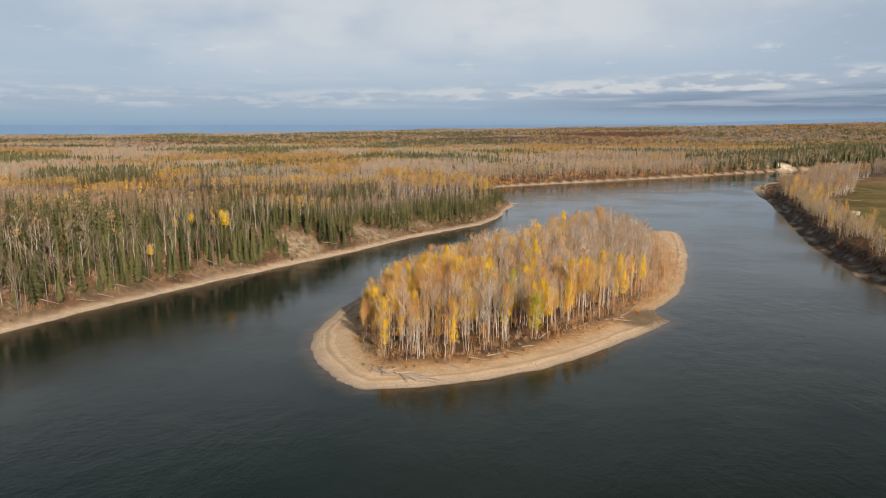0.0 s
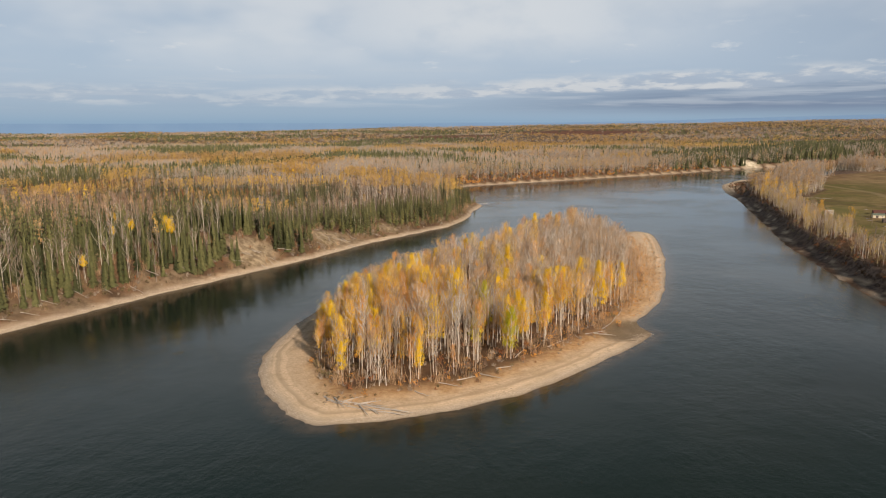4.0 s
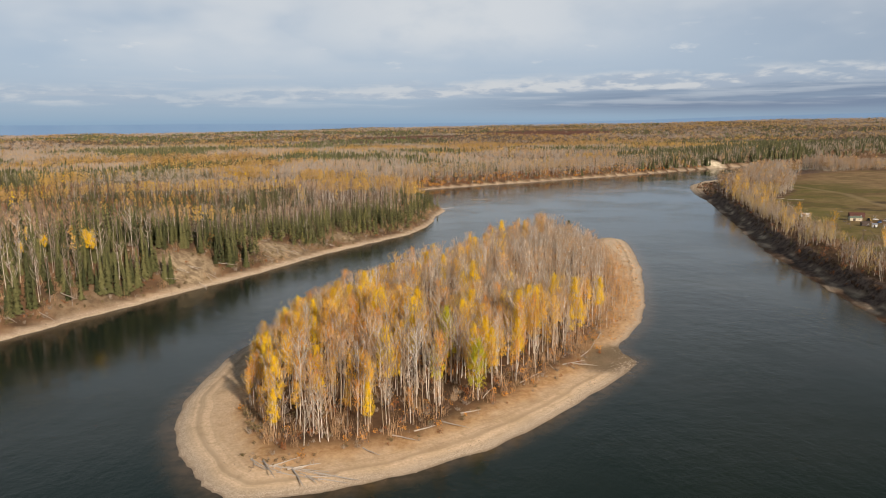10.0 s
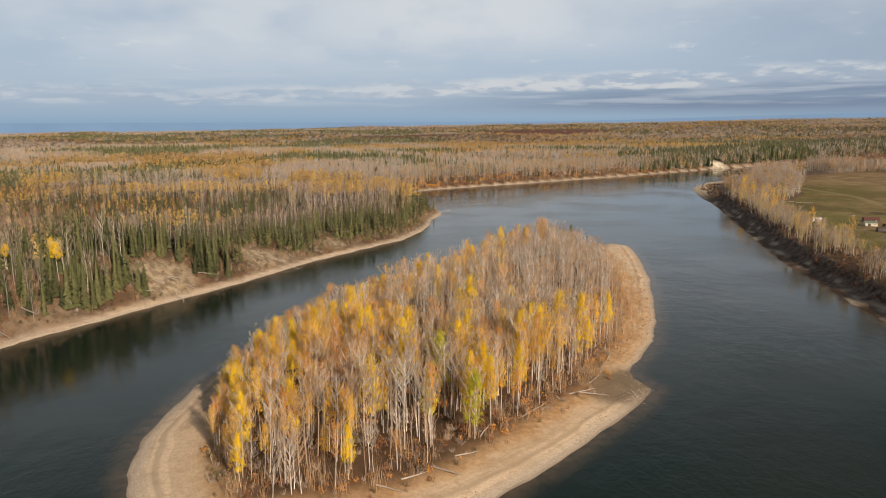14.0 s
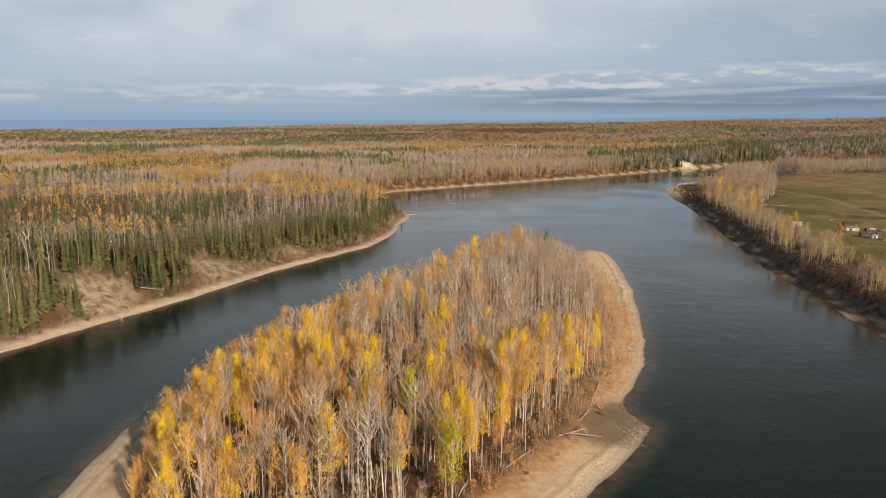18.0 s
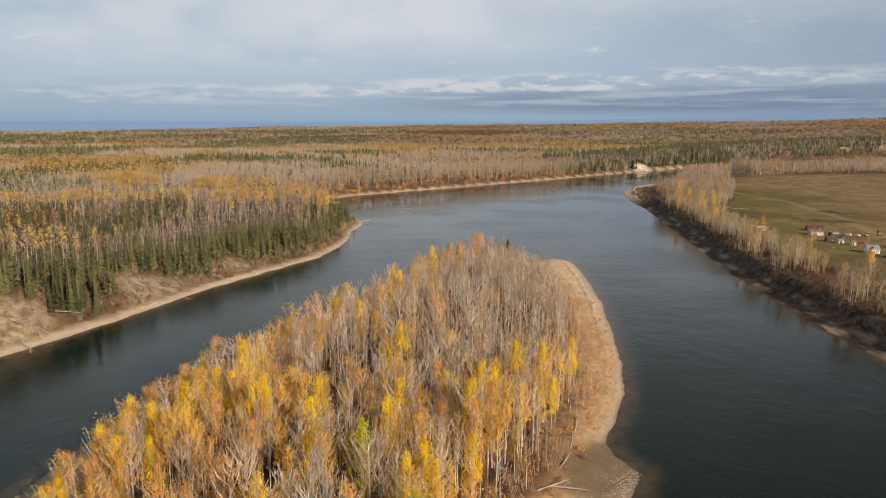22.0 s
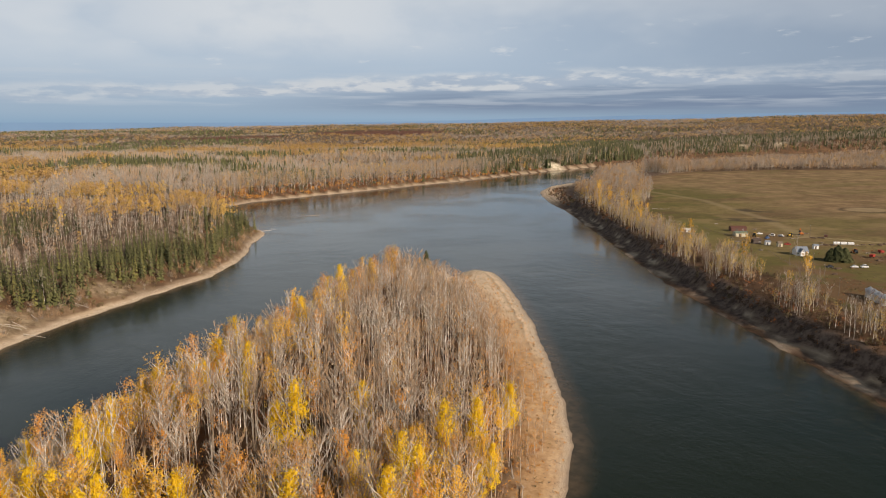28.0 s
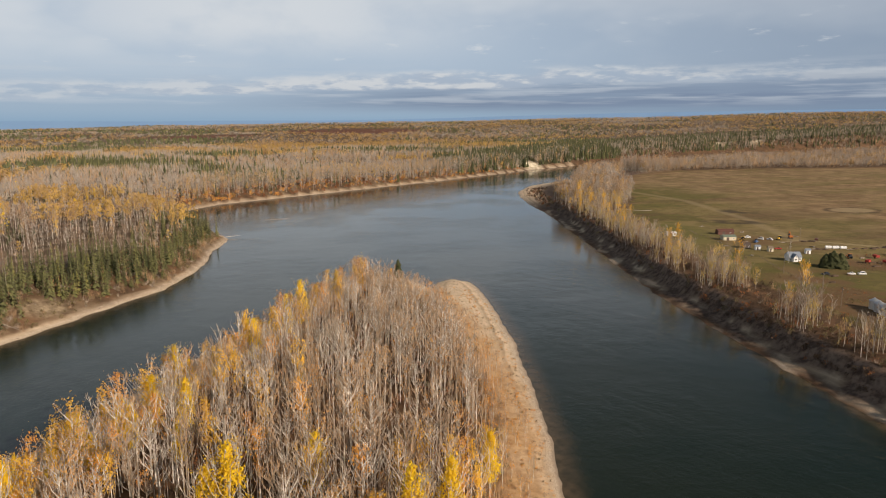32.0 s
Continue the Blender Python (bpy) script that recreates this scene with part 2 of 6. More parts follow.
stretch.inputs["Rotation"].default_value, stretch.inputs["Scale"].default_value = (0, 0, 0.35), (0.006, 0.03, 0.03)
field = q.mix(q.math("MULTIPLY", q.span(q.noise(stretch.outputs[0], 1.0, 4.0), 0.48, 0.62), 0.65), field, (0.13, 0.075, 0.045))
tuft = q.noise(p, 0.16, 5.0, 0.7)
field = q.mix(q.math("MULTIPLY", q.span(tuft, 0.42, 0.62), 0.55), field, (0.105, 0.085, 0.035))
field = q.mix(q.math("MULTIPLY", q.span(q.noise(p, 0.035, 4.0), 0.5, 0.66), 0.5), field, (0.30, 0.215, 0.10))
bog = q.mix(q.span(mid, 0.3, 0.7), (0.09, 0.04, 0.028), (0.20, 0.095, 0.055))
mud = q.mix(q.span(q.noise(p, 0.3, 5.0, 0.7), 0.35, 0.65), (0.080, 0.054, 0.041), (0.22, 0.155, 0.112))
grass = q.mix(q.span(q.noise(p, 0.5, 5.0, 0.7), 0.3, 0.7), (0.36, 0.20, 0.085), (0.58, 0.38, 0.19))
beach = q.mix(q.math("MULTIPLY", zone("grassy"), q.span(mid, 0.25, 0.6, 0.7, 1.0)), beach, grass)
shoal = q.mix(q.span(peb, 0.35, 0.65), (0.10, 0.076, 0.046), (0.25, 0.19, 0.12))
beach = q.mix(zone("shoal"), beach, shoal)
out = q.mix(zone("sandy"), litter, beach)
out = q.mix(zone("muddy"), out, mud)
sere = q.mix(q.span(q.noise(p, 0.05, 5.0, 0.65), 0.3, 0.7), (0.16, 0.10, 0.052), (0.33, 0.23, 0.12))
field = q.mix(q.math("MULTIPLY", zone("fallow"), q.span(q.noise(stretch.outputs[0], 2.0, 4.0), 0.35, 0.6, 0.35, 1.0)), field, sere)
field = q.mix(q.math("MULTIPLY", zone("lawn"), 0.75), field, (0.125, 0.125, 0.035))
field = q.mix(q.math("MULTIPLY", zone("rough"), 0.8), field, q.mix(tuft, (0.09, 0.05, 0.03), (0.24, 0.14, 0.075)))
field = q.mix(zone("trail"), field, (0.36, 0.28, 0.16))
out = q.mix(zone("pasture"), out, field)
out = q.mix(zone("earthy"), out, earth)
out = q.mix(zone("boggy"), out, bog)
out = q.mix(zone("scorched"), out, (0.055, 0.042, 0.03))
out = q.mix(zone("cliffy"), out, pale)
q.put(out, b.inputs[0])
bump(q, b, q.math("ADD", q.math("MULTIPLY", fine, 0.6), q.math("MULTIPLY", peb, 0.3)), 0.5, 0.22)

m, q, b = surface("water", 0.07, spec=0.38)
p = where(q)
murk = q.mix(q.span(q.noise(p, 0.01, 3.0), 0.35, 0.65), (0.008, 0.017, 0.012), (0.014, 0.021, 0.014))
bed = q.add("ShaderNodeAttribute", attribute_name="shallow").outputs["Fac"]
murk = q.mix(q.math("MULTIPLY", bed, q.span(q.noise(p, 0.25, 4.0), 0.25, 0.7, 0.35, 0.9)), murk, (0.115, 0.082, 0.048))
q.put(murk, b.inputs[0])
b.inputs["IOR"].default_value = 1.33
flow = q.add("ShaderNodeMapping", p)
flow.inputs["Rotation"].default_value, flow.inputs["Scale"].default_value = (0, 0, -0.5), (0.34, 0.22, 0.34)
calm = q.span(q.noise(p, 0.014, 3.0), 0.38, 0.62, 0.35, 1.0)
waves = q.math("ADD", q.noise(flow.outputs[0], 2.2, 4.0, 0.6), q.math("MULTIPLY", q.noise(flow.outputs[0], 0.5, 3.0), 2.0))
bump(q, b, q.math("MULTIPLY", waves, calm), 0.34, 0.25)
q.put(q.span(calm, 0.35, 1.0, 0.07, 0.15), b.inputs["Roughness"])

# ---- plan ----
LEFT_LAND = [(-5400, -700), (-520, -700), (-330, -20), (-230, 180), (-183, 278), (-158, 325), (-121, 381), (-97, 415), (-59, 469), (-35, 510),
             (7, 566), (32, 597), (50, 637), (63, 703), (76, 748), (70, 776), (56, 820), (48, 880), (52, 940),
             (88, 986), (181, 1037), (284, 1098), (398, 1165), (529, 1250), (655, 1330), (820, 1425), (1010, 1540), (1400, 1660), (2400, 1600),
             (5400, 1300), (5400, 5400), (-5400, 5400)]
RIGHT_LAND = [(150, -700), (178, 60), (205, 250), (228, 346), (246, 417), (267, 495), (300, 587), (335, 685), (351, 728), (374, 795),
              (396, 870), (418, 928), (440, 975), (490, 1040), (556, 1086), (660, 1130), (800, 1220), (960, 1330), (1350, 1450), (2400, 1400), (5400, 1100), (5400, -700)]
ISLAND = [(-26, 215), (-34, 222), (-43, 238), (-49, 256), (-52, 275), (-50, 290), (-46, 316), (-34, 353), (-18, 385), (8, 422), (42, 470), (82, 522),
          (118, 562), (143, 579), (158, 568), (163, 540), (172, 557), (181, 562), (186, 553), (184, 535), (176, 502), (160, 448), (146, 410),
          (131, 371), (120, 347), (110, 331), (97, 313), (96, 303), (98, 295), (91.5, 286.5), (76, 270.5), (55, 250.5), (34, 234), (12.5, 223.5), (-8, 217)]
WOOD = [(-20, 234), (-29, 262), (-33, 298), (-26, 325), (-10, 358), (6, 381), (30, 420), (58, 458), (86, 495), (118, 542), (140, 562), (149, 548),
        (148, 520), (141, 462), (128, 405), (112, 362), (97, 334), (76, 295), (50, 271), (30, 252), (14, 241), (-4, 236)]
FIELD = [(232, 150), (262, 330), (292, 430), (320, 520), (362, 640), (388, 715), (425, 735), (480, 800), (560, 960), (662, 1064), (790, 1125), (1180, 1050), (2600, 900), (2600, 150)]


def edge(poly, x, y):
    """Signed distance to a polygon, positive inside."""
    x, y = np.asarray(x, float), np.asarray(y, float)
    best, inside = np.full(x.shape, 1e18), np.zeros(x.shape, bool)
    for (ax, ay), (bx, by) in zip(poly, poly[1:] + poly[:1]):
        ex, ey = bx - ax, by - ay
        t = np.clip(((x - ax) * ex + (y - ay) * ey) / (ex * ex + ey * ey), 0, 1)
        best = np.minimum(best, (x - ax - t * ex) ** 2 + (y - ay - t * ey) ** 2)
        if ay != by:
            inside ^= ((ay > y) != (by > y)) & (x < ex * (y - ay) / ey + ax)
    return np.where(inside, 1, -1) * np.sqrt(best)


def step(v, a, b):
    t = np.clip((v - a) / (b - a), 0, 1)
    return t * t * (3 - 2 * t)


GRID = np.random.RandomState(7).rand(256, 256)


def rough2(x, y, size):
    """Smooth value noise, 0 to 1, at a grid of that many metres."""
    x, y = np.asarray(x, float) / size, np.asarray(y, float) / size
    i, j = np.floor(x).astype(int), np.floor(y).astype(int)
    u, v = x - i, y - j
    u, v = u * u * (3 - 2 * u), v * v * (3 - 2 * v)
    G = lambda a, c: GRID[a % 256, c % 256]
    return (G(i, j) * (1 - u) + G(i + 1, j) * u) * (1 - v) + (G(i, j + 1) * (1 - u) + G(i + 1, j + 1) * u) * v


def blob(x, y, cx, cy, rx, ry, turn=0.0):
    c, s = math.cos(radians(turn)), math.sin(radians(turn))
    dx, dy = x - cx, y - cy
    return np.clip(1.5 - 1.5 * (((dx * c + dy * s) / rx) ** 2 + ((dy * c - dx * s) / ry) ** 2), 0, 1)


def scars(x, y):
    """Slumped, bare parts of the bluff."""
    s = np.maximum(blob(x, y, -95, 443, 13, 20, -34), blob(x, y, -55, 505, 13, 19, -37))
    s = np.maximum(s, 0.8 * blob(x, y, -17, 555, 9, 11, -40))
    return s


def chalk(x, y):
    s = np.maximum(blob(x, y, 652, 1342, 46, 19, 32), blob(x, y, 556, 1284, 28, 13, 32))
    for cx, cy in ((1190, 1640), (1270, 1660), (1420, 1690), (1560, 1690)):
        s = np.maximum(s, blob(x, y, cx, cy, 26, 16, 10))
    return s


def lie(x, y):
    """Height of the ground and its zones at the points x, y."""
    x, y = np.asarray(x, float), np.asarray(y, float)
    wob = (rough2(x, y, 9) - 0.5) * 2.2 + (rough2(x, y, 3.5) - 0.5) * 0.8
    near = np.hypot(x, y) < 1500
    wob = np.where(near, wob, 0)
    dl, dr, di = edge(LEFT_LAND, x, y) + wob + 1.2, edge(RIGHT_LAND, x, y) + wob + 1.5, edge(ISLAND, x, y) + wob * 0.5 + 1.8
    r = np.hypot(x, y)
    bearing = np.degrees(np.arctan2(x, np.maximum(y, 1)))
    far = step(r, 1300, 4800)
    roll = (rough2(x, y, 420) - 0.5) * 10 * step(r, 500, 1200) + (rough2(x, y, 1100) - 0.5) * 26 * far
    crest = np.interp(bearing, [-50, -30, -12, 0, 10, 20, 30, 40, 60], [18, 20, 22, 34, 46, 60, 78, 95, 120])
    plateau = 12.5 + 9 * (1 - step(y + 0.35 * x, 390, 520)) * (dl > 0) + crest * far + roll
    foot = (2.4 + 3.0 * rough2(x, y, 30)) * np.where(r > 1300, 0.5, np.where(y > 900, 0.8, 1.0))
    run = 24 + 16 * rough2(x, y, 70)
    bluff = 1.3 * step(dl, 0, foot) + np.clip((dl - foot) / run, 0, 1) ** 0.85 * (plateau - 1.3)
    gully = (rough2(x, y, 14) - 0.5) * 3.0 * step(dl, 6, 16) * (1 - step(dl, 45, 70))
    zl = np.where(dl > 0, bluff + gully, np.maximum(dl * 0.14, -3))
    shelf = 6.0 + 2.5 * rough2(x, y, 24)
    streak = step(rough2(dr * 5 + 300, y, 15), 0.48, 0.75) * (dr < 9.5)
    flat = 8.5 + (rough2(x, y, 160) - 0.5) * 1.6 * step(dr, 25, 60) + 40 * step(r, 2000, 5000)
    spit = step(y, 800, 880) * (1 - step(y, 1085, 1150)) * (x < 800)
    zr = 1.5 * step(dr, 0, shelf) + step(dr, shelf + 26 * spit, shelf + 8 + 50 * spit) * (flat - 1.5)
    zr = np.where(dr > 0, zr + (rough2(x, y, 6) - 0.5) * 0.9 * step(dr, 4, 12) * (1 - step(dr, 30, 45)), np.maximum(dr * 0.14, -3))
    zi = 1.0 * step(di, 0, 6) + 1.5 * step(di, 6, 26) + (rough2(x, y, 12) - 0.5) * 0.7 * step(di, 4, 14)
    lag = blob(x, y, 91, 298, 13, 22, -44)
    zi = np.where(di > 0, zi * (1 - 0.75 * lag), np.maximum(di * 0.10, -3))
    bar = 0.35 * blob(x, y, 127, 843, 14, 3.5, 8)
    z = np.maximum(np.maximum(zl, zr), np.maximum(zi, bar - 0.15 * (bar <= 0) - 0.1))
    z = np.where((dl < 0) & (dr < 0) & (di < 0) & (bar <= 0), np.maximum(np.maximum(zl, zr), zi), z)
    d = np.maximum(np.maximum(dl, dr), di)
    wood = edge(WOOD, x, y) + wob
    pasture = step(edge(FIELD, x, y) + wob * 2, -3, 4)
    zones = {
        "shore": np.clip(d, -5, 60), "height": np.clip(z, -5, 60),
        "sandy": np.clip(np.where((dr > -8) & (dr < 10), 0.85 * streak, 0) + np.where(di > -8, 1 - step(wood, -6, 3), 0) + np.where((dl > -8) & (dl < 60) & (r < 1600), 1 - step(dl, foot - 2, foot + 1.5), 0)
                         + spit * (dr > -8) * (1 - step(dr, 14, 40) * step(rough2(x, y, 11), 0.2, 0.6)) + (bar > 0), 0, 1),
        "earthy": np.clip(scars(x, y) + np.where((dl > 3) & (r < 1300), 0.4 * (1 - step(dl, foot + 4, foot + 18)) * step(rough2(x, y, 18), 0.3, 0.6), 0), 0, 1),
        "muddy": np.where(dr > -8, 1 - step(dr, shelf + 7 + 50 * spit, shelf + 14 + 50 * spit), 0) * step(dr, 1.2, 3.2 + 2.5 * rough2(x, y, 8)) * (1 - 0.92 * spit * (1 - step(dr, 16, 38))) * (1 - 0.85 * streak),
        "pasture": pasture,
        "upland": step(dl, 26, 50) + 0.5 * step(dr, 30, 60),
        "fallow": np.clip(step(x - 0.25 * (y - 500), 440, 560) + step(y - 0.1 * x, 800, 930) , 0, 1),
        "trail": 0.8 * pasture * np.maximum(1 - step(along(((405, 548), (425, 547), (452, 505), (560, 440)), x, y), 1.0, 3.2),
                                            np.maximum(0.5 * (1 - step(along(((422, 552), (470, 640), (512, 760), (520, 900)), x, y), 2.0, 7.0)), 0.75 * (1 - step(np.hypot((x - 599) / 24, (y - 648) / 18), 0.75, 0.9)))),
        "lawn": np.clip(blob(x, y, 368, 488, 30, 16, 40) + 0.7 * blob(x, y, 372, 600, 26, 60, -30), 0, 1),
        "rough": np.clip(0.9 * (1 - step(edge(FIELD, x, y), 6, 34)) * step(y, 880, 980) + 0.8 * blob(x, y, 398, 556, 34, 26, -25) + blob(x, y, 400, 478, 40, 26, -20) + blob(x, y, 325, 425, 42, 80, -25), 0, 1) * step(rough2(x, y, 9), 0.15, 0.5),
        # two dark brown patches on the pasture, and the ring's dark rim
        "scorched": 0.8 * np.clip(blob(x, y, 496, 680, 22, 16, -30) + blob(x, y, 448, 631, 30, 14, -30) + 0.8 * step(-np.abs(np.hypot((x - 599) / 24, (y - 648) / 18) - 1.02), -0.2, -0.04), 0, 1) * step(rough2(x, y, 7), 0.1, 0.6),
        "boggy": np.clip(blob(x, y, -350, 965, 130, 34, 32) + blob(x, y, 800, 3300, 420, 360, 0) + blob(x, y, 160, 3000, 300, 160), 0, 1),
        "cliffy": chalk(x, y) * step(rough2(x, y, 16), 0.12, 0.45),
        "grassy": np.clip(np.maximum(step(wood, -20, -6) * step(di, 0.8, 3.5) * (0.42 + 0.5 * step(x - 0.42 * y, -90, -60) * step(y, 300, 330)), step(wood + 5 * (rough2(x, y, 7) - 0.5), -10, -4) * step(di, 2, 6)), 0, 1),
        "shoal": np.clip(lag * 1.25 - 0.55 * rough2(x, y, 3.5), 0, 0.9),
    }
    return z, zones, dl, dr, di, wood


def along(points, x, y):
    """Distance to a line of points."""
    best = np.full(np.shape(x), 1e9)
    for (ax, ay), (bx, by) in zip(points, points[1:]):
        ex, ey = bx - ax, by - ay
        t = np.clip(((x - ax) * ex + (y - ay) * ey) / (ex * ex + ey * ey), 0, 1)
        best = np.minimum(best, np.hypot(x - ax - t * ex, y - ay - t * ey))
    return best


def mesh_from(name, V, F, mats, index=None, smooth=False):
    """A mesh of triangles or quads from arrays."""
    me = bpy.data.meshes.new(name)
    V, F = np.asarray(V, np.float32), np.asarray(F, np.int32)
    n, k = F.shape
    me.vertices.add(len(V)), me.loops.add(n * k), me.polygons.add(n)
    me.vertices.foreach_set("co", V.ravel())
    me.loops.foreach_set("vertex_index", F.ravel())
    me.polygons.foreach_set("loop_start", np.arange(0, n * k, k, dtype=np.int32))
    for item in mats:
        me.materials.append(SURFACE[item])
    if index is not None:
        me.polygons.foreach_set("material_index", np.asarray(index, np.int32))
    me.polygons.foreach_set("use_smooth", np.full(n, smooth))
    me.update(calc_edges=True)
    return me


def ladder(lo, fine_lo, fine_hi, hi, s, grow):
    """Grid lines, s apart in the middle stretch and wider apart outwards."""
    up, v, w = list(np.arange(fine_lo, fine_hi, s)), fine_hi, s
    while v < hi:
        up.append(v)
        w *= grow
        v += w
    up.append(hi)
    down, v, w = [], fine_lo - s, s
    while v > lo:
        down.append(v)
        w *= grow
        v -= w
    return np.array([lo] + down[::-1] + up)


gx, gy = ladder(-5300, -225, 630, 5300, 3.2, 1.045), ladder(-650, 205, 800, 5300, 3.2, 1.03)
X, Y = np.meshgrid(gx, gy)
Z, zones, *_ = lie(X.ravel(), Y.ravel())
V = np.stack([X.ravel(), Y.ravel(), Z], 1)
nx, ny = len(gx), len(gy)
a = (np.arange(ny - 1)[:, None] * nx + np.arange(nx - 1)[None]).ravel()
me = mesh_from("ground", V, np.stack([a, a + 1, a + nx + 1, a + nx], 1), ["ground"], smooth=True)
for key, values in zones.items():
    me.attributes.new(key, "FLOAT", "POINT").data.foreach_set("value", values.astype(np.float32))
tagged(new("ground", me), "river valley ground with sandy shores, woods and pasture", "ground", kind="structure")

wx, wy = ladder(-700, -90, 230, 5200, 3.0, 1.2), ladder(-640, 190, 610, 1720, 3.0, 1.2)
X, Y = np.meshgrid(wx, wy)
nx, ny = len(wx), len(wy)
a = (np.arange(ny - 1)[:, None] * nx + np.arange(nx - 1)[None]).ravel()
me = mesh_from("water", np.stack([X.ravel(), Y.ravel(), 0 * X.ravel()], 1), np.stack([a, a + 1, a + nx + 1, a + nx], 1), ["water"], smooth=True)
depth = -lie(X.ravel(), Y.ravel())[0]
me.attributes.new("shallow", "FLOAT", "POINT").data.foreach_set("value", (1 - step(depth, 0.0, 0.75)).astype(np.float32))
tagged(new("water", me), "dark green river water with fine ripples", "river", kind="structure")

# ---- trees ----
def tube(points, radii, sides, out):
    """Adds a tapered tube to out = (verts, tris)."""
    V, F = out
    base = len(V)
    for (p, r) in zip(points, radii):
        for k in range(sides):
            t = 2 * math.pi * k / sides
            V.append((p[0] + r * math.cos(t), p[1] + r * math.sin(t), p[2]))
    for s in range(len(points) - 1):
        for k in range(sides):
            a, b2 = base + s * sides + k, base + s * sides + (k + 1) % sides
            F.append((a, b2, b2 + sides)), F.append((a, b2 + sides, a + sides))


def sliver(p, d, length, width, rng, out):
    """A thin pointed twig from p along d."""
    V, F = out
    s = Vector((rng.uniform(-1, 1), rng.uniform(-1, 1), rng.uniform(-.3, .3))).cross(d)
    s = s.normalized() * width * 0.5 if s.length > 1e-6 else Vector((width / 2, 0, 0))
    n = len(V)
    V.extend((tuple(p - s), tuple(p + s), tuple(p + d * length)))
    F.append((n, n + 1, n + 2))


def flake(p, size, rng, out, face=None):
    """A clump of leaves: one crooked little triangle, turned towards face where that is given."""
    V, F = out
    a = Vector((rng.gauss(0, 1), rng.gauss(0, 1), rng.gauss(0, 0.8)))
    a = (a * 0.55 + face * 1.3).normalized() if face is not None else a.normalized()
    b2 = a.orthogonal().normalized()
    b2.rotate(Matrix.Rotation(rng.uniform(0, 6.28), 3, a))
    c2 = a.cross(b2)
    n = len(V)
    V.extend((tuple(p - b2 * size * 0.5 - c2 * size * 0.4), tuple(p + b2 * size * 0.5 - c2 * size * 0.3), tuple(p + c2 * size * 0.6)))
    F.append((n, n + 1, n + 2))


def poplar(seed, h, leaves, twigs, limbs=15, spread=0.105, bare_to=0.34, leaf=0.34, sides=5, width=0.085, fuzz=0.02, full=0.0):
    """Tall narrow poplar: trunk and steep limbs (wood), fine upright twigs, leaf clumps."""
    rng = random.Random(seed)
    wood, fine, leafy = ([], []), ([], []), ([], [])
    bend = Vector((rng.uniform(-1, 1), rng.uniform(-1, 1), 0)) * h * 0.03
    lean = Vector((rng.uniform(-1, 1), rng.uniform(-1, 1), 0)) * h * 0.02
    spine = lambda t: Vector((bend.x * math.sin(t * 3) + lean.x * t, bend.y * math.sin(t * 2.3) + lean.y * t, h * t))
    r0 = (0.0080 if sides > 3 else 0.0055) * h
    rings = (0, 0.25, 0.42, 0.56, 0.7, 0.84, 0.97) if sides > 4 else (0, 0.4, 0.7, 0.97) if sides > 3 else (0, 0.5, 0.97)
    tube([spine(t) for t in rings], [r0 * (1.0 - 0.92 * t) for t in rings], sides, wood)
    tips = []
    for k in range(limbs):
        t = bare_to + (0.94 - bare_to) * (k + rng.random()) / limbs
        a = rng.uniform(0, 6.283)
        out_dir = Vector((math.cos(a), math.sin(a), 0))
        taper = (t - bare_to) / (1 - bare_to)
        length = h * spread * (0.75 + 1.1 * taper * (1 - taper) * 2 - 0.45 * taper) * rng.uniform(0.7, 1.3)
        p0 = spine(t)
        p1 = p0 + out_dir * length * 0.60 + Vector((0, 0, length * 0.70))
        p2 = p1 + out_dir * length * 0.42 + Vector((0, 0, length * 1.15))
        if p2.z > h:
            p2.z = h * rng.uniform(0.96, 1.0)
        if sides > 3:
            r = r0 * 0.55
            first = len(wood[0])
            tube([p0, p1, p2], [r, r * 0.65, r * 0.2], 3, wood)
            ring = min(range(len(rings)), key=lambda j: abs(rings[j] - t + 0.04))
            wood[1].append((first, first + 1, ring * sides + k % sides))
        tips.append((p0, p1, p2, out_dir))
    clumps = []
    for k in range(max(12, limbs * 3)):
        t = bare_to + (1 - bare_to) * rng.random() ** 0.85
        taper = (t - bare_to) / (1 - bare_to)
        reach = h * spread * 1.05 * min(1.0, 0.45 + 2.2 * taper) * (1 - taper ** 1.5) * rng.random() ** 0.45
        a = rng.uniform(0, 6.283)
        clumps.append(spine(t) + Vector((math.cos(a) * reach, math.sin(a) * reach, 0)))
    for k in range(twigs):
        if sides == 3:
            p = rng.choice(clumps) + Vector((rng.gauss(0, 1), rng.gauss(0, 1), rng.gauss(-0.4, 1.2))) * h * 0.02
            d = (p - spine(0.5)).normalized() * 0.6 + Vector((rng.gauss(0, 0.4), rng.gauss(0, 0.4), rng.uniform(0.2, 0.9)))
            sliver(p, d.normalized(), rng.uniform(0.05, 0.10) * h, width, rng, fine)
            continue
        p0, p1, p2, o = rng.choice(tips)
        s = rng.random() ** 0.65
        p = p0.lerp(p1, s * 2) if s < 0.5 else p1.lerp(p2, s * 2 - 1)
        if rng.random() < 0.16:
            p = spine(rng.uniform(bare_to, 0.97))
        d = (o * rng.uniform(-0.1, 0.5) + Vector((rng.uniform(-.45, .45), rng.uniform(-.45, .45), rng.uniform(0.6, 1.3)))).normalized()
        sliver(p, d, rng.uniform(0.045, 0.10) * h * 0.9, width, rng, fine)
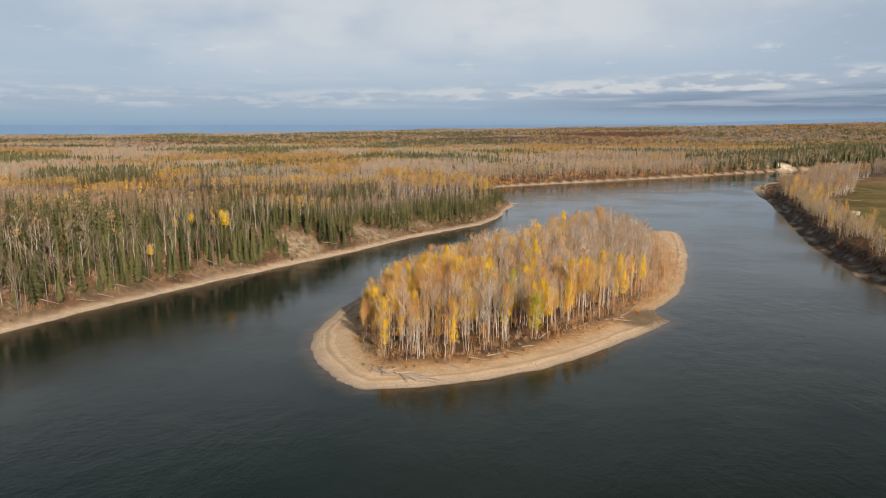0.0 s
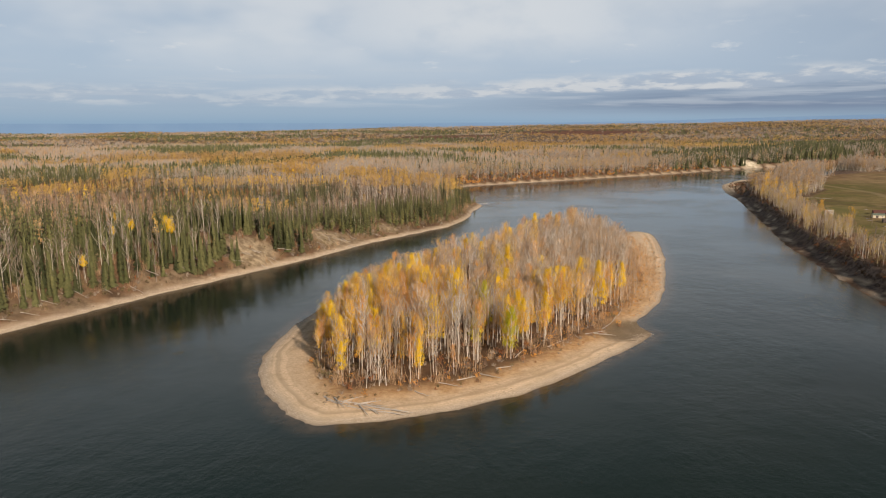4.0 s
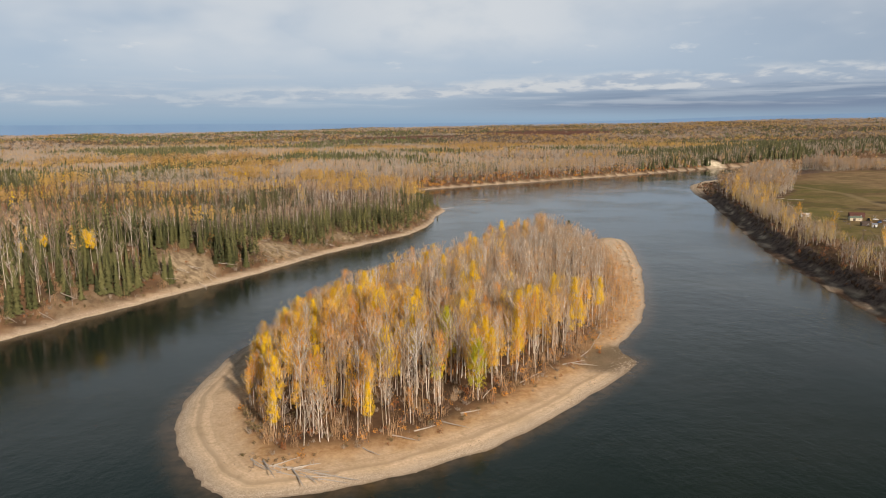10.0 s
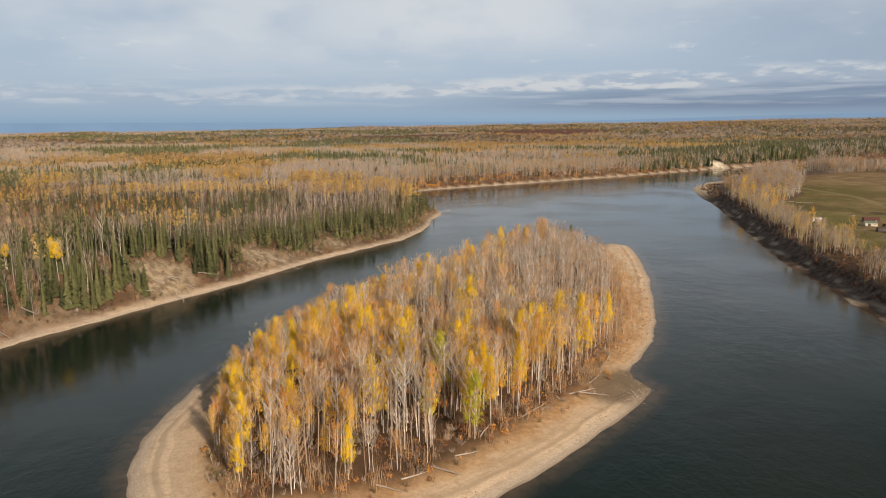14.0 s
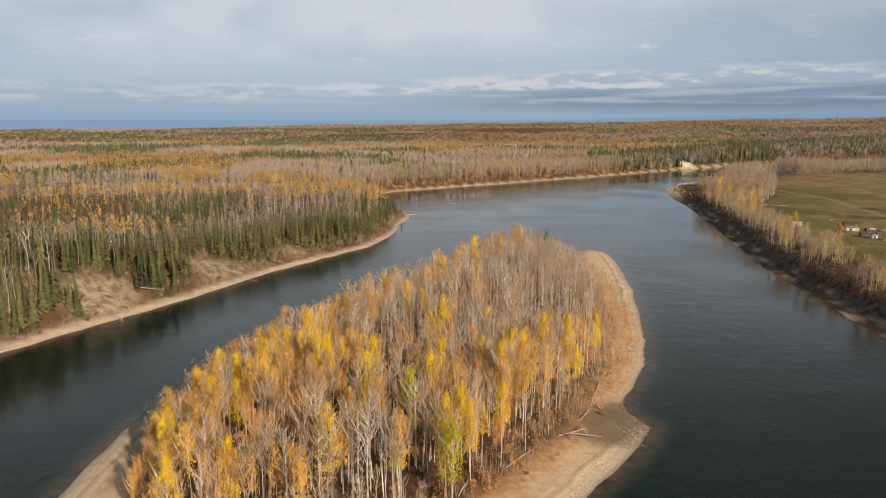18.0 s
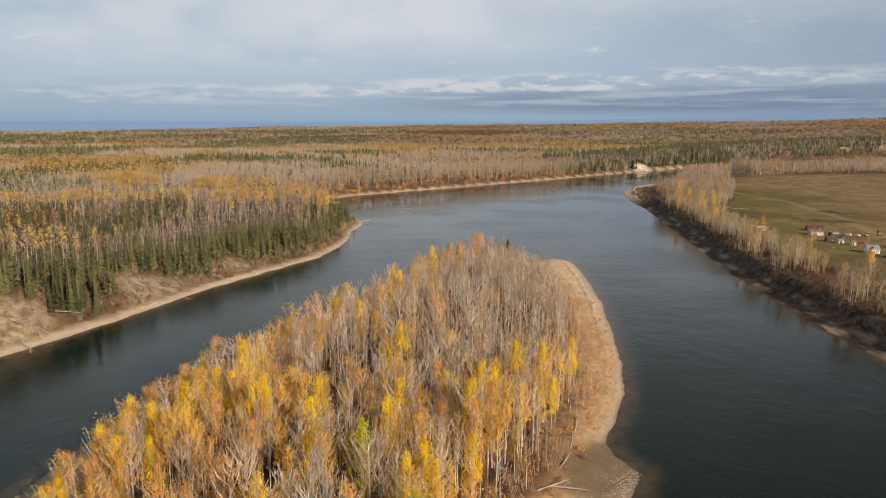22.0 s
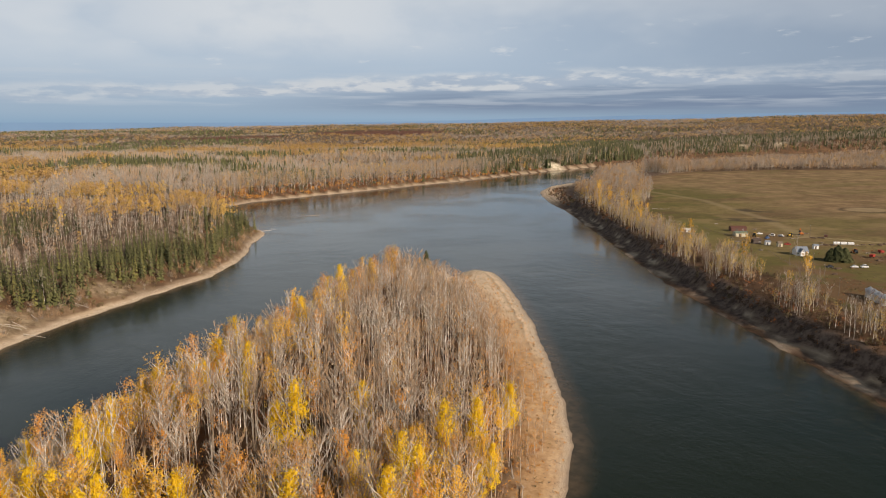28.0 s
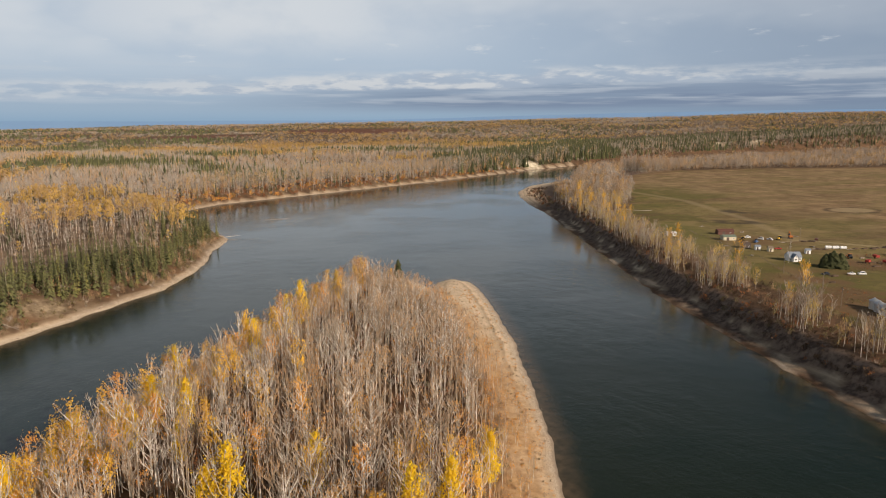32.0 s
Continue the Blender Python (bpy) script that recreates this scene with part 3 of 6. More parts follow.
    for k in range(leaves):
        if rng.random() < full:
            p = rng.choice(clumps) + Vector((rng.gauss(0, 1), rng.gauss(0, 1), rng.gauss(0, 1.2))) * h * 0.021
            flake(p, leaf * rng.uniform(0.6, 1.3), rng, leafy, (p - spine(min(1.0, max(0.0, p.z / h - 0.06)))).normalized())
            continue
        p0, p1, p2, o = rng.choice(tips)
        s = rng.random() ** 0.8
        p = p0.lerp(p1, s * 2) if s < 0.5 else p1.lerp(p2, s * 2 - 1)
        if rng.random() < 0.15:
            p = spine(rng.uniform(bare_to, 1.0))
        p = p + Vector((rng.gauss(0, 1), rng.gauss(0, 1), rng.gauss(0, 1.4))) * h * fuzz
        axis = spine(min(1.0, max(0.0, p.z / h - 0.06)))
        flake(p, leaf * rng.uniform(0.6, 1.3), rng, leafy, (p - axis).normalized())
    return wood, fine, leafy


def spruce(seed, h, tiers=19, blades=8, base=0.14, sides=5, rounded=False):
    """Narrow spruce: trunk and tiers of drooping boughs."""
    rng = random.Random(seed)
    wood, fine, leafy = ([], []), ([], []), ([], [])
    tube([(0, 0, 0), (0, 0, h * 0.5), (0, 0, h * 0.97)], [0.011 * h, 0.007 * h, 0.001 * h], sides, wood)
    V, F = leafy
    for k in range(tiers):
        t = 0.07 + 0.91 * k / (tiers - 1)
        reach = h * base * ((1 - t * t) ** 0.5 if rounded else (1 - t) ** 0.95) * rng.uniform(0.8, 1.15) + 0.006 * h
        a0 = rng.uniform(0, 6.28)
        n_blades = max(4, int(blades * (1 - 0.45 * t)))
        for j in range(n_blades):
            a = a0 + 6.283 * j / n_blades + rng.uniform(-0.25, 0.25)
            L = reach * rng.uniform(0.75, 1.2)
            w = L * 0.30 + 0.012 * h
            c, s = math.cos(a), math.sin(a)
            z = h * min(0.985, max(0.04, t + rng.uniform(-0.55, 0.55) / tiers))
            n = len(V)
            V.extend(((0, 0, z + 0.035 * h), (c * L * 0.6 - s * w, s * L * 0.6 + c * w, z - L * 0.18),
                      (c * L * 0.6 + s * w, s * L * 0.6 - c * w, z - L * 0.18), (c * L, s * L, z - L * rng.uniform(0.30, 0.5))))
            F.extend(((n, n + 1, n + 2), (n + 1, n + 3, n + 2)))
    return wood, fine, leafy


def shrub(seed, h, leaves=26, twigs=14, leaf=0.5, width=0.07, lean=0.5):
    rng = random.Random(seed)
    wood, fine, leafy = ([], []), ([], []), ([], [])
    for k in range(twigs):
        d = Vector((rng.gauss(0, lean), rng.gauss(0, lean), 1)).normalized()
        sliver(Vector((rng.gauss(0, 0.15), rng.gauss(0, 0.15), 0)) * h, d, h * rng.uniform(0.6, 1.1), width, rng, fine)
    for k in range(leaves):
        flake(Vector((rng.gauss(0, 0.28), rng.gauss(0, 0.28), rng.uniform(0.15, 0.9))) * h, leaf * rng.uniform(0.6, 1.3), rng, leafy)
    return wood, fine, leafy


class Kind:
    """Prototypes of one kind of tree, with the materials of wood, twigs and leaves."""

    def __init__(self, builds, mats):
        self.mats, self.forms = mats, []
        for wood, fine, leafy in builds:
            Vs, Fs, Ms, n = [], [], [], 0
            for part_mesh, slot in zip((wood, fine, leafy), mats):
                if part_mesh[1]:
                    Vs.append(np.array(part_mesh[0], np.float32)), Fs.append(np.array(part_mesh[1], np.int32) + n)
                    Ms.append((slot, len(part_mesh[1])))
                    n += len(part_mesh[0])
            self.forms.append((np.concatenate(Vs), np.concatenate(Fs), Ms))
        self.builds = builds


def wood_of(name, plants, label, category="trees"):
    """Joins many plants (kind, x, y, z, scale, turn, height factor) into one object of stuff."""
    slots = sorted({s for k, *_ in plants for s in k.mats if s})
    Vs, Fs, Ms, tones, n = [], [], [], [], 0
    rng = random.Random(len(plants))
    for kind, x, y, z, s, turn, tall in plants:
        V, F, M = kind.forms[rng.randrange(len(kind.forms))]
        c, d = math.cos(turn) * s, math.sin(turn) * s
        W = np.empty_like(V)
        W[:, 0], W[:, 1], W[:, 2] = V[:, 0] * c - V[:, 1] * d + x, V[:, 0] * d + V[:, 1] * c + y, V[:, 2] * s * tall + z
        Vs.append(W), Fs.append(F + n), tones.append(np.full(len(V), rng.random(), np.float32))
        for slot, count in M:
            Ms.append(np.full(count, slots.index(slot), np.int32))
        n += len(V)
    me = mesh_from(name, np.concatenate(Vs), np.concatenate(Fs), slots, np.concatenate(Ms))
    me.attributes.new("tone", "FLOAT", "POINT").data.foreach_set("value", np.concatenate(tones))
    return tagged(new(name, me), label, category, kind="stuff")


def tree_thing(name, build, mats, label, category="tree", group=""):
    """One tree as a thing: an empty at its foot, with trunk and crown under it."""
    root = tagged(new(name), label, category, group)
    wood, fine, leafy = build
    me = mesh_from("trunk", wood[0], wood[1], [mats[0]])
    new("trunk", me).parent = root
    V, F, idx, n, slots = [], [], [], 0, []
    for piece, slot in ((fine, mats[1]), (leafy, mats[2])):
        if piece[1]:
            V += piece[0]
            F += [tuple(i + n for i in f) for f in piece[1]]
            n += len(piece[0])
            idx += [len(slots)] * len(piece[1])
            slots.append(slot)
    new("crown", mesh_from("crown", V, F, slots, idx)).parent = root
    return root


def scatter(lo, hi, gap, seed, jitter=0.85):
    """Jittered grid of points over a rectangle."""
    rng = np.random.RandomState(seed)
    x, y = np.meshgrid(np.arange(lo[0], hi[0], gap), np.arange(lo[1], hi[1], gap))
    x, y = x.ravel(), y.ravel()
    return x + (rng.rand(len(x)) - 0.5) * gap * 2 * jitter, y + (rng.rand(len(x)) - 0.5) * gap * 2 * jitter, rng.rand(len(x), 5)


BARE = ("bark_pale", "twig_grey", None)
BLUSH = ("bark_pale", "twig_tan", "leaf_blush")
TAN = ("bark_tan", "twig_tan", None)
near_bare = Kind([poplar(k, 20, 0, 105, limbs=13, spread=0.125, bare_to=0.46, width=0.11) for k in range(8)], BARE)
near_tan = Kind([poplar(20 + k, 20, 0, 120, limbs=13, spread=0.135, bare_to=0.44, width=0.11) for k in range(6)], TAN)
near_blush = Kind([poplar(40 + k, 20, 480, 100, leaf=0.27, spread=0.115, bare_to=0.46, width=0.085, fuzz=0.024) for k in range(5)], BLUSH)
near_gold = Kind([poplar(60 + k, 20, 1050, 40, limbs=17, spread=0.125, bare_to=0.48, leaf=0.31, fuzz=0.022, full=0.6) for k in range(6)], ("bark_pale", "twig_tan", "leaf_gold"))
near_orange = Kind([poplar(80 + k, 20, 850, 60, limbs=16, leaf=0.29, spread=0.115, bare_to=0.46, fuzz=0.022, full=0.5) for k in range(5)], ("bark_pale", "twig_tan", "leaf_orange"))
near_yellow = Kind([poplar(100 + k, 20, 2900, 30, limbs=28, leaf=0.32, spread=0.165, bare_to=0.32, fuzz=0.03, full=0.9) for k in range(4)], ("bark_pale", "twig_tan", "leaf_yellow"))
near_bright = Kind([poplar(115 + k, 20, 2400, 40, limbs=26, bare_to=0.60, spread=0.20, leaf=0.36, fuzz=0.03, full=0.9) for k in range(3)], ("bark_pale", "twig_tan", "leaf_yellow"))
near_lime = Kind([poplar(110 + k, 20, 2800, 40, limbs=26, bare_to=0.20, spread=0.215, leaf=0.36, fuzz=0.03, full=0.9) for k in range(3)], ("bark_pale", "twig_tan", "leaf_lime"))
lite_bare = Kind([poplar(130 + k, 20, 0, 80, limbs=9, sides=4, width=0.13, bare_to=0.45, spread=0.125) for k in range(8)], BARE)
lite_tan = Kind([poplar(140 + k, 20, 0, 88, limbs=9, sides=4, width=0.13, bare_to=0.42, spread=0.13) for k in range(6)], TAN)
lite_blush = Kind([poplar(150 + k, 20, 120, 70, limbs=9, sides=4, leaf=0.44, width=0.09, spread=0.135) for k in range(5)], BLUSH)
lite_gold = Kind([poplar(160 + k, 20, 420, 20, limbs=9, sides=4, leaf=0.44, bare_to=0.45, spread=0.125, fuzz=0.026, full=0.5) for k in range(5)], ("bark_pale", "twig_tan", "leaf_gold"))
lite_orange = Kind([poplar(170 + k, 20, 360, 30, limbs=9, sides=4, leaf=0.41, bare_to=0.45, spread=0.12, fuzz=0.024, full=0.4) for k in range(5)], ("bark_pale", "twig_tan", "leaf_orange"))
left_bare = Kind(lite_bare.builds, ("bark_grey", "twig_brown", None))
left_tan = Kind(lite_tan.builds, ("bark_pale", "twig_brown", None))
dark_spruce = Kind([spruce(180 + k, 20, 22, 9, 0.145) for k in range(4)], ("bark_dark", None, "needle_dark"))
LITE = {near_bare: lite_bare, near_tan: lite_tan, near_blush: lite_blush, near_gold: lite_gold, near_orange: lite_orange}
near_spruce = Kind([spruce(120 + k, 20, 22, 9, 0.15) for k in range(5)], ("bark_dark", None, "needle"))
mid_bare = Kind([poplar(200 + k, 20, 0, 72, limbs=8, sides=3, width=0.24, bare_to=0.45, spread=0.20) for k in range(6)], ("bark_pale", "twig_pale", None))
mid_tan = Kind([poplar(220 + k, 20, 0, 72, limbs=8, sides=3, width=0.24, bare_to=0.45, spread=0.20) for k in range(5)], ("bark_pale", "twig_tan", None))
mid_gold = Kind([poplar(240 + k, 20, 105, 0, limbs=5, sides=3, leaf=1.0, spread=0.20, bare_to=0.42, full=1.0) for k in range(5)], ("bark_pale", None, "leaf_amber"))
mid_orange = Kind([poplar(260 + k, 20, 80, 8, limbs=8, sides=3, leaf=0.9, width=0.2, spread=0.20, bare_to=0.4, full=0.8) for k in range(5)], ("bark_pale", "twig_tan", "leaf_straw"))
mid_dull = Kind([poplar(270 + k, 16, 60, 10, limbs=8, sides=3, leaf=0.85, width=0.2, spread=0.18, full=0.7) for k in range(5)], ("bark_dark", "twig_tan", "leaf_dull"))
mid_rust = Kind(mid_dull.builds, ("bark_dark", "twig_brown", "leaf_rust"))
mid_grey = Kind(mid_bare.builds, ("bark_pale", "twig_brown", None))
mid_yellow = Kind([poplar(280 + k, 20, 115, 0, limbs=5, sides=3, leaf=0.95, spread=0.20, bare_to=0.4, full=1.0) for k in range(3)], ("bark_pale", None, "leaf_yellow"))
mid_spruce = Kind([spruce(300 + k, 20, 11, 6, 0.15, 3) for k in range(5)], ("bark_dark", None, "needle"))
back_spruce = Kind([spruce(320 + k, 20, 11, 6, 0.15, 3) for k in range(5)], ("bark_dark", None, "needle_dark"))
mid_olive = Kind([spruce(310 + k, 18, 11, 6, 0.155, 3) for k in range(4)], ("bark_dark", None, "needle_olive"))
bank_bare = Kind([poplar(330 + k, 13, 0, 130, limbs=11, sides=4, width=0.09, spread=0.17, bare_to=0.3) for k in range(6)], BARE)
bank_tan = Kind([poplar(340 + k, 13, 0, 150, limbs=11, sides=4, width=0.09, spread=0.17, bare_to=0.25) for k in range(6)], TAN)
bank_yellow = Kind([poplar(350 + k, 12, 190, 90, limbs=9, sides=4, width=0.09, spread=0.16, bare_to=0.2, leaf=0.34) for k in range(5)], ("bark_pale", "twig_tan", "leaf_pale"))


def far_tree(seed, h, flakes, size, wide, slivers=0, cones=0):
    """A tree kilometres away: a few leaf masses, twigs or bough cones."""
    rng = random.Random(seed)
    wood, fine, leafy = ([], []), ([], []), ([], [])
    for k in range(flakes):
        t = rng.uniform(0.3, 1.0)
        p = Vector((rng.gauss(0, wide) * h * (1.2 - t), rng.gauss(0, wide) * h * (1.2 - t), h * t))
        flake(p, size * rng.uniform(0.7, 1.3), rng, leafy, (p - Vector((0, 0, h * 0.5))).normalized())
    for k in range(slivers):
        d = Vector((rng.gauss(0, 0.25), rng.gauss(0, 0.25), 1)).normalized()
        sliver(Vector((rng.gauss(0, wide), rng.gauss(0, wide), rng.uniform(0.0, 0.45))) * h, d, h * rng.uniform(0.4, 0.55), size, rng, fine)
    V, F = leafy
    for k in range(cones):
        z0, r = h * (0.08 + 0.45 * k), h * 0.15 * (1 - 0.45 * k)
        n, a0 = len(V), rng.uniform(0, 6)
        V.append((0, 0, z0 + h * 0.55 if k < cones - 1 else h))
        V.extend((r * rng.uniform(0.7, 1.2) * math.cos(a0 + 1.257 * j), r * rng.uniform(0.7, 1.2) * math.sin(a0 + 1.257 * j), z0 + rng.uniform(-.04, .04) * h) for j in range(5))
        F.extend((n, n + 1 + j, n + 1 + (j + 1) % 5) for j in range(5))
    return wood, fine, leafy


far_bare = Kind([far_tree(400 + k, 20, 0, 0.62, 0.12, slivers=13) for k in range(6)], (None, "twig_pale", None))
far_grey = Kind(far_bare.builds, (None, "twig_grey", None))
far_tan = Kind([far_tree(410 + k, 20, 0, 0.62, 0.12, slivers=13) for k in range(6)], (None, "twig_tan", None))
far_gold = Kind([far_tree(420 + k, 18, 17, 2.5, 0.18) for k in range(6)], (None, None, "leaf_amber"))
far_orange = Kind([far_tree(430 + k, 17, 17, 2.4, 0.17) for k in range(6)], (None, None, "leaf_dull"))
# duller, paler leaves for the far gold, standing in for distance haze
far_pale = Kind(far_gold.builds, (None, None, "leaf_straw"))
far_spruce = Kind([far_tree(440 + k, 19, 0, 1.0, 0.1, cones=2) for k in range(5)], (None, None, "needle"))
far_dark = Kind(far_spruce.builds, (None, None, "needle_dark"))
bush_rust = Kind([shrub(500 + k, 2.2) for k in range(4)], (None, "twig_brown", "leaf_rust"))
bush_orange = Kind([shrub(510 + k, 2.4, 34) for k in range(4)], (None, "twig_tan", "leaf_orange"))
bush_grey = Kind([shrub(520 + k, 2.4, 0, 34, width=0.09) for k in range(4)], (None, "twig_grey", None))
sapling = Kind([shrub(540 + k, 6.0, 0, 34, width=0.07, lean=0.16) for k in range(5)], (None, "twig_tan", None))
sapling_orange = Kind([shrub(550 + k, 5.0, 40, 26, leaf=0.34, width=0.07, lean=0.16) for k in range(4)], (None, "twig_brown", "leaf_orange"))
# brush for the shaded bank, darkened through its leaf and twig colours
bush_dark = Kind([shrub(560 + k, 2.2, 26, 20) for k in range(4)], (None, "twig_dark", "shrub_dark"))
bush_dull = Kind([shrub(530 + k, 2.2, 30, 16) for k in range(4)], (None, "twig_brown", "shrub_dull"))

# island woods
x, y, u = scatter((-60, 225), (200, 585), 3.75, 1, 0.95)
z, _, _, _, di, wood = lie(x, y)
keep = wood > np.where(x < -5 + 0.62 * (y - 298), -3.0, 0.5)
x, y, z, u, wood = x[keep], y[keep], z[keep], u[keep], wood[keep]
left_rim = np.clip(1 - np.abs(edge([(-30, 262), (-33, 298), (-26, 325), (6, 381), (58, 458), (110, 530), (104, 533), (50, 462), (0, 385), (-32, 328), (-38, 298)], x, y)) / 22, 0, 1)
gold_p = np.clip(0.27 - 0.20 * step(y, 310, 370) + 0.72 * left_rim + 0.45 * blob(x, y, 52, 280, 30, 14, 38) + 0.35 * blob(x, y, 8, 320, 24, 26) + 0.12 * blob(x, y, -12, 270, 22, 34)
                 + 0.5 * blob(x, y, 100, 348, 10, 22, -30) + 0.25 * blob(x, y, 30, 262, 26, 10, 35) - 0.12 * blob(x, y, 100, 460, 50, 80), 0, 0.75)
gold_p = np.clip(gold_p * (0.5 + 1.3 * rough2(x, y, 13)), 0, 0.92)
LANDMARKS = ((29, 284, near_lime, 1.12), (36.5, 261, near_lime, 0.96), (25, 272, near_lime, 0.8), (45.5, 338, near_yellow, 1.33), (2, 344, near_yellow, 1.1), (8, 318, near_yellow, 1.08),
             (22, 313, near_yellow, 1.12), (14, 282, near_gold, 0.95), (101, 343, near_yellow, 0.92), (86, 320, near_yellow, 0.75), (53, 282, near_yellow, 0.92), (46, 274, near_gold, 0.85),
             (-21, 241, near_yellow, 0.66), (-16, 244, near_gold, 0.68), (-2, 245, near_gold, 0.62), (36, 290, near_gold, 1.1), (-6, 349, near_orange, 1.1), (60, 288, near_gold, 0.95), (42, 268, near_gold, 0.8))
clear_of = np.array([(p[0], p[1]) for p in LANDMARKS])
island_stuff, pick = [], {"bare": [], "gold": []}
order = np.argsort(y * 0.9 + np.abs(x - 40) * 0.2)
for i in order:
    if np.min(np.hypot(clear_of[:, 0] - x[i], (clear_of[:, 1] - y[i] - 2.0) * 0.6)) < 3.1:
        continue
    f = u[i]
    if rough2(x[i], y[i], 10.5) < 0.29 and left_rim[i] < 0.15:
        continue
    tall = (0.68 + 0.50 * f[1]) * (0.66 + 0.34 * min(1, max(wood[i], 0) / 10)) * (1 - 0.45 * float(step(x[i] + 0.35 * (y[i] - 480), 132, 150) * step(y[i], 440, 500)))
    if f[0] < gold_p[i]:
        kind = near_gold if f[2] < 0.36 else near_orange if f[2] < 0.66 else near_blush if f[2] < 0.86 else near_yellow
    else:
        kind = near_bare if f[2] < 0.46 else near_tan if f[2] < 0.93 else near_blush
    row = (kind, x[i], y[i], z[i] - 0.1, tall, f[3] * 6.28, 1.0 + 0.12 * (f[4] - 0.5))
    which = "bare" if kind in (near_bare, near_tan) else "gold"
    if len(pick[which]) < 290 and y[i] > 230:
        pick[which].append(row)
    else:
        island_stuff.append((LITE.get(kind, kind),) + row[1:])


def plant_things(rows, names):
    first = {}
    for kind, px, py, pz, s, turn, tall in rows:
        name, label, category, group = names[kind]
        k = int(turn * 977) % len(kind.builds)
        m = Matrix.LocRotScale((px, py, pz), Euler((0, 0, turn)), (s, s, s * tall))
        if (kind, k) not in first:
            root = tree_thing(name, kind.builds[k], kind.mats, label, category, group)
            root.matrix_basis = Matrix.Identity(4)
            first[kind, k] = root
            made = root
            made.matrix_basis = m
        else:
            src = first[kind, k]
            made = copy_thing(src, Matrix.Identity(4))
            made.matrix_basis = m


NAMES = {
    near_bare: ("bare_poplar", "leafless grey poplar with a pale slender trunk", "tree", "bare poplars on the island"),
    near_tan: ("bare_poplar", "leafless poplar with tan twigs and pale trunk", "tree", "bare poplars on the island"),
    near_blush: ("thinning_poplar", "poplar with few orange leaves on tan twigs", "tree", "golden poplars on the island"),
    near_gold: ("golden_poplar", "tall narrow poplar with golden autumn leaves", "tree", "golden poplars on the island"),
    near_orange: ("orange_poplar", "tall narrow poplar with orange autumn leaves", "tree", "golden poplars on the island"),
    near_yellow: ("yellow_poplar", "poplar with dense bright yellow leaves", "tree", "bright yellow poplars"),
    near_bright: ("yellow_poplar", "bright yellow poplar standing among spruces", "tree", "bright yellow poplars"),
    near_lime: ("lime_poplar", "poplar still half green with yellow-green leaves", "tree", "golden poplars on the island"),
    near_spruce: ("spruce_tree", "olive green narrow spruce", "tree", "spruces on the bluff"),
    dark_spruce: ("spruce_tree", "dark green narrow spruce", "tree", "spruces on the bluff"),
}
for px, py, kind, s in LANDMARKS:
    pick["gold"].append((kind, px, py, float(lie([px], [py])[0][0]) - 0.1, s, px * 0.7, 1.0))
for px, py, top in ((-163, 419, 34), (-147, 401, 33), (-133, 411, 34), (-129, 407, 33), (-154, 358, 22), (-152, 388, 25)):
    gz = float(lie([px], [py])[0][0])
    pick["gold"].append((near_bright, px, py, gz - 0.1, max(0.55, (top + 1 - gz) / 20), px * 0.7, 1.0))
plant_things(pick["bare"] + pick["gold"], NAMES)
wood_of("island_woods", island_stuff, "dense grey leafless poplar woods with some golden crowns", "woods")

# island undergrowth
x, y, u = scatter((-60, 215), (200, 585), 3.4, 2)
z, _, _, _, di, wood = lie(x, y)
rows = []
for i in np.where((wood > -7 + 5 * u[:, 0]) & (di > 6) & (u[:, 4] < np.where(wood > 6, 0.45, 1.0)))[0]:
    f = u[i]
    rim = wood[i] < 4
    kind = (bush_grey if f[1] < 0.45 else bush_rust if f[1] < 0.7 else bush_orange if f[1] < 0.9 else bush_dull)
    rows.append((kind, x[i], y[i], z[i] - 0.1, (0.4 + 0.5 * f[2]) if rim else 0.6 + 0.7 * f[2], f[3] * 6.28, 1.0))
x, y, u = scatter((-60, 215), (200, 585), 3.0, 3)
z, _, _, _, di, wood = lie(x, y)
for i in np.where((wood > -1.5) & (wood < 60) & (u[:, 0] < 0.06 + 0.32 * (wood < 8)))[0]:
    f = u[i]
    rows.append((sapling if f[1] < 0.72 else sapling_orange, x[i], y[i], z[i] - 0.1, 0.6 + 0.8 * f[2], f[3] * 6.28, 1.0))
x, y, u = scatter((85, 320), (200, 570), 2.1, 5)
z, _, _, _, di, wood = lie(x, y)
for i in np.where((wood > -30) & (wood < 1) & (di > 1.8) & (u[:, 0] < 0.7 - 0.5 * (y > 545)))[0]:
    f = u[i]
    rows.append((bush_orange if f[1] < 0.55 else bush_dull if f[1] < 0.7 else bush_grey, x[i], y[i], z[i] - 0.08, 0.20 + 0.22 * f[2], f[3] * 6.28, 0.7))
x, y, u = scatter((90, 330), (200, 570), 2.6, 4)
z, _, _, _, di, wood = lie(x, y)
for i in np.where((wood > -22 + 12 * u[:, 0]) & (wood < 3) & (di > 2.5) & (u[:, 4] < 0.85))[0]:
    f = u[i]
    if wood[i] > -10 and f[4] < 0.42:
        rows.append((lite_blush if f[1] < 0.6 else lite_tan if f[1] < 0.85 else lite_orange, x[i], y[i], z[i] - 0.1, (0.26 + 0.28 * f[2]) * (1.0 if wood[i] > -5 else 0.75), f[3] * 6.28, 1.0))
        continue
    kind = sapling_orange if f[1] < 0.4 else sapling if f[1] < 0.62 else bush_orange if f[1] < 0.85 else bush_dull
    rows.append((kind, x[i], y[i], z[i] - 0.1, (0.30 + 0.5 * f[2]) * (1.35 if wood[i] > -5 else 0.5), f[3] * 6.28, 1.0))
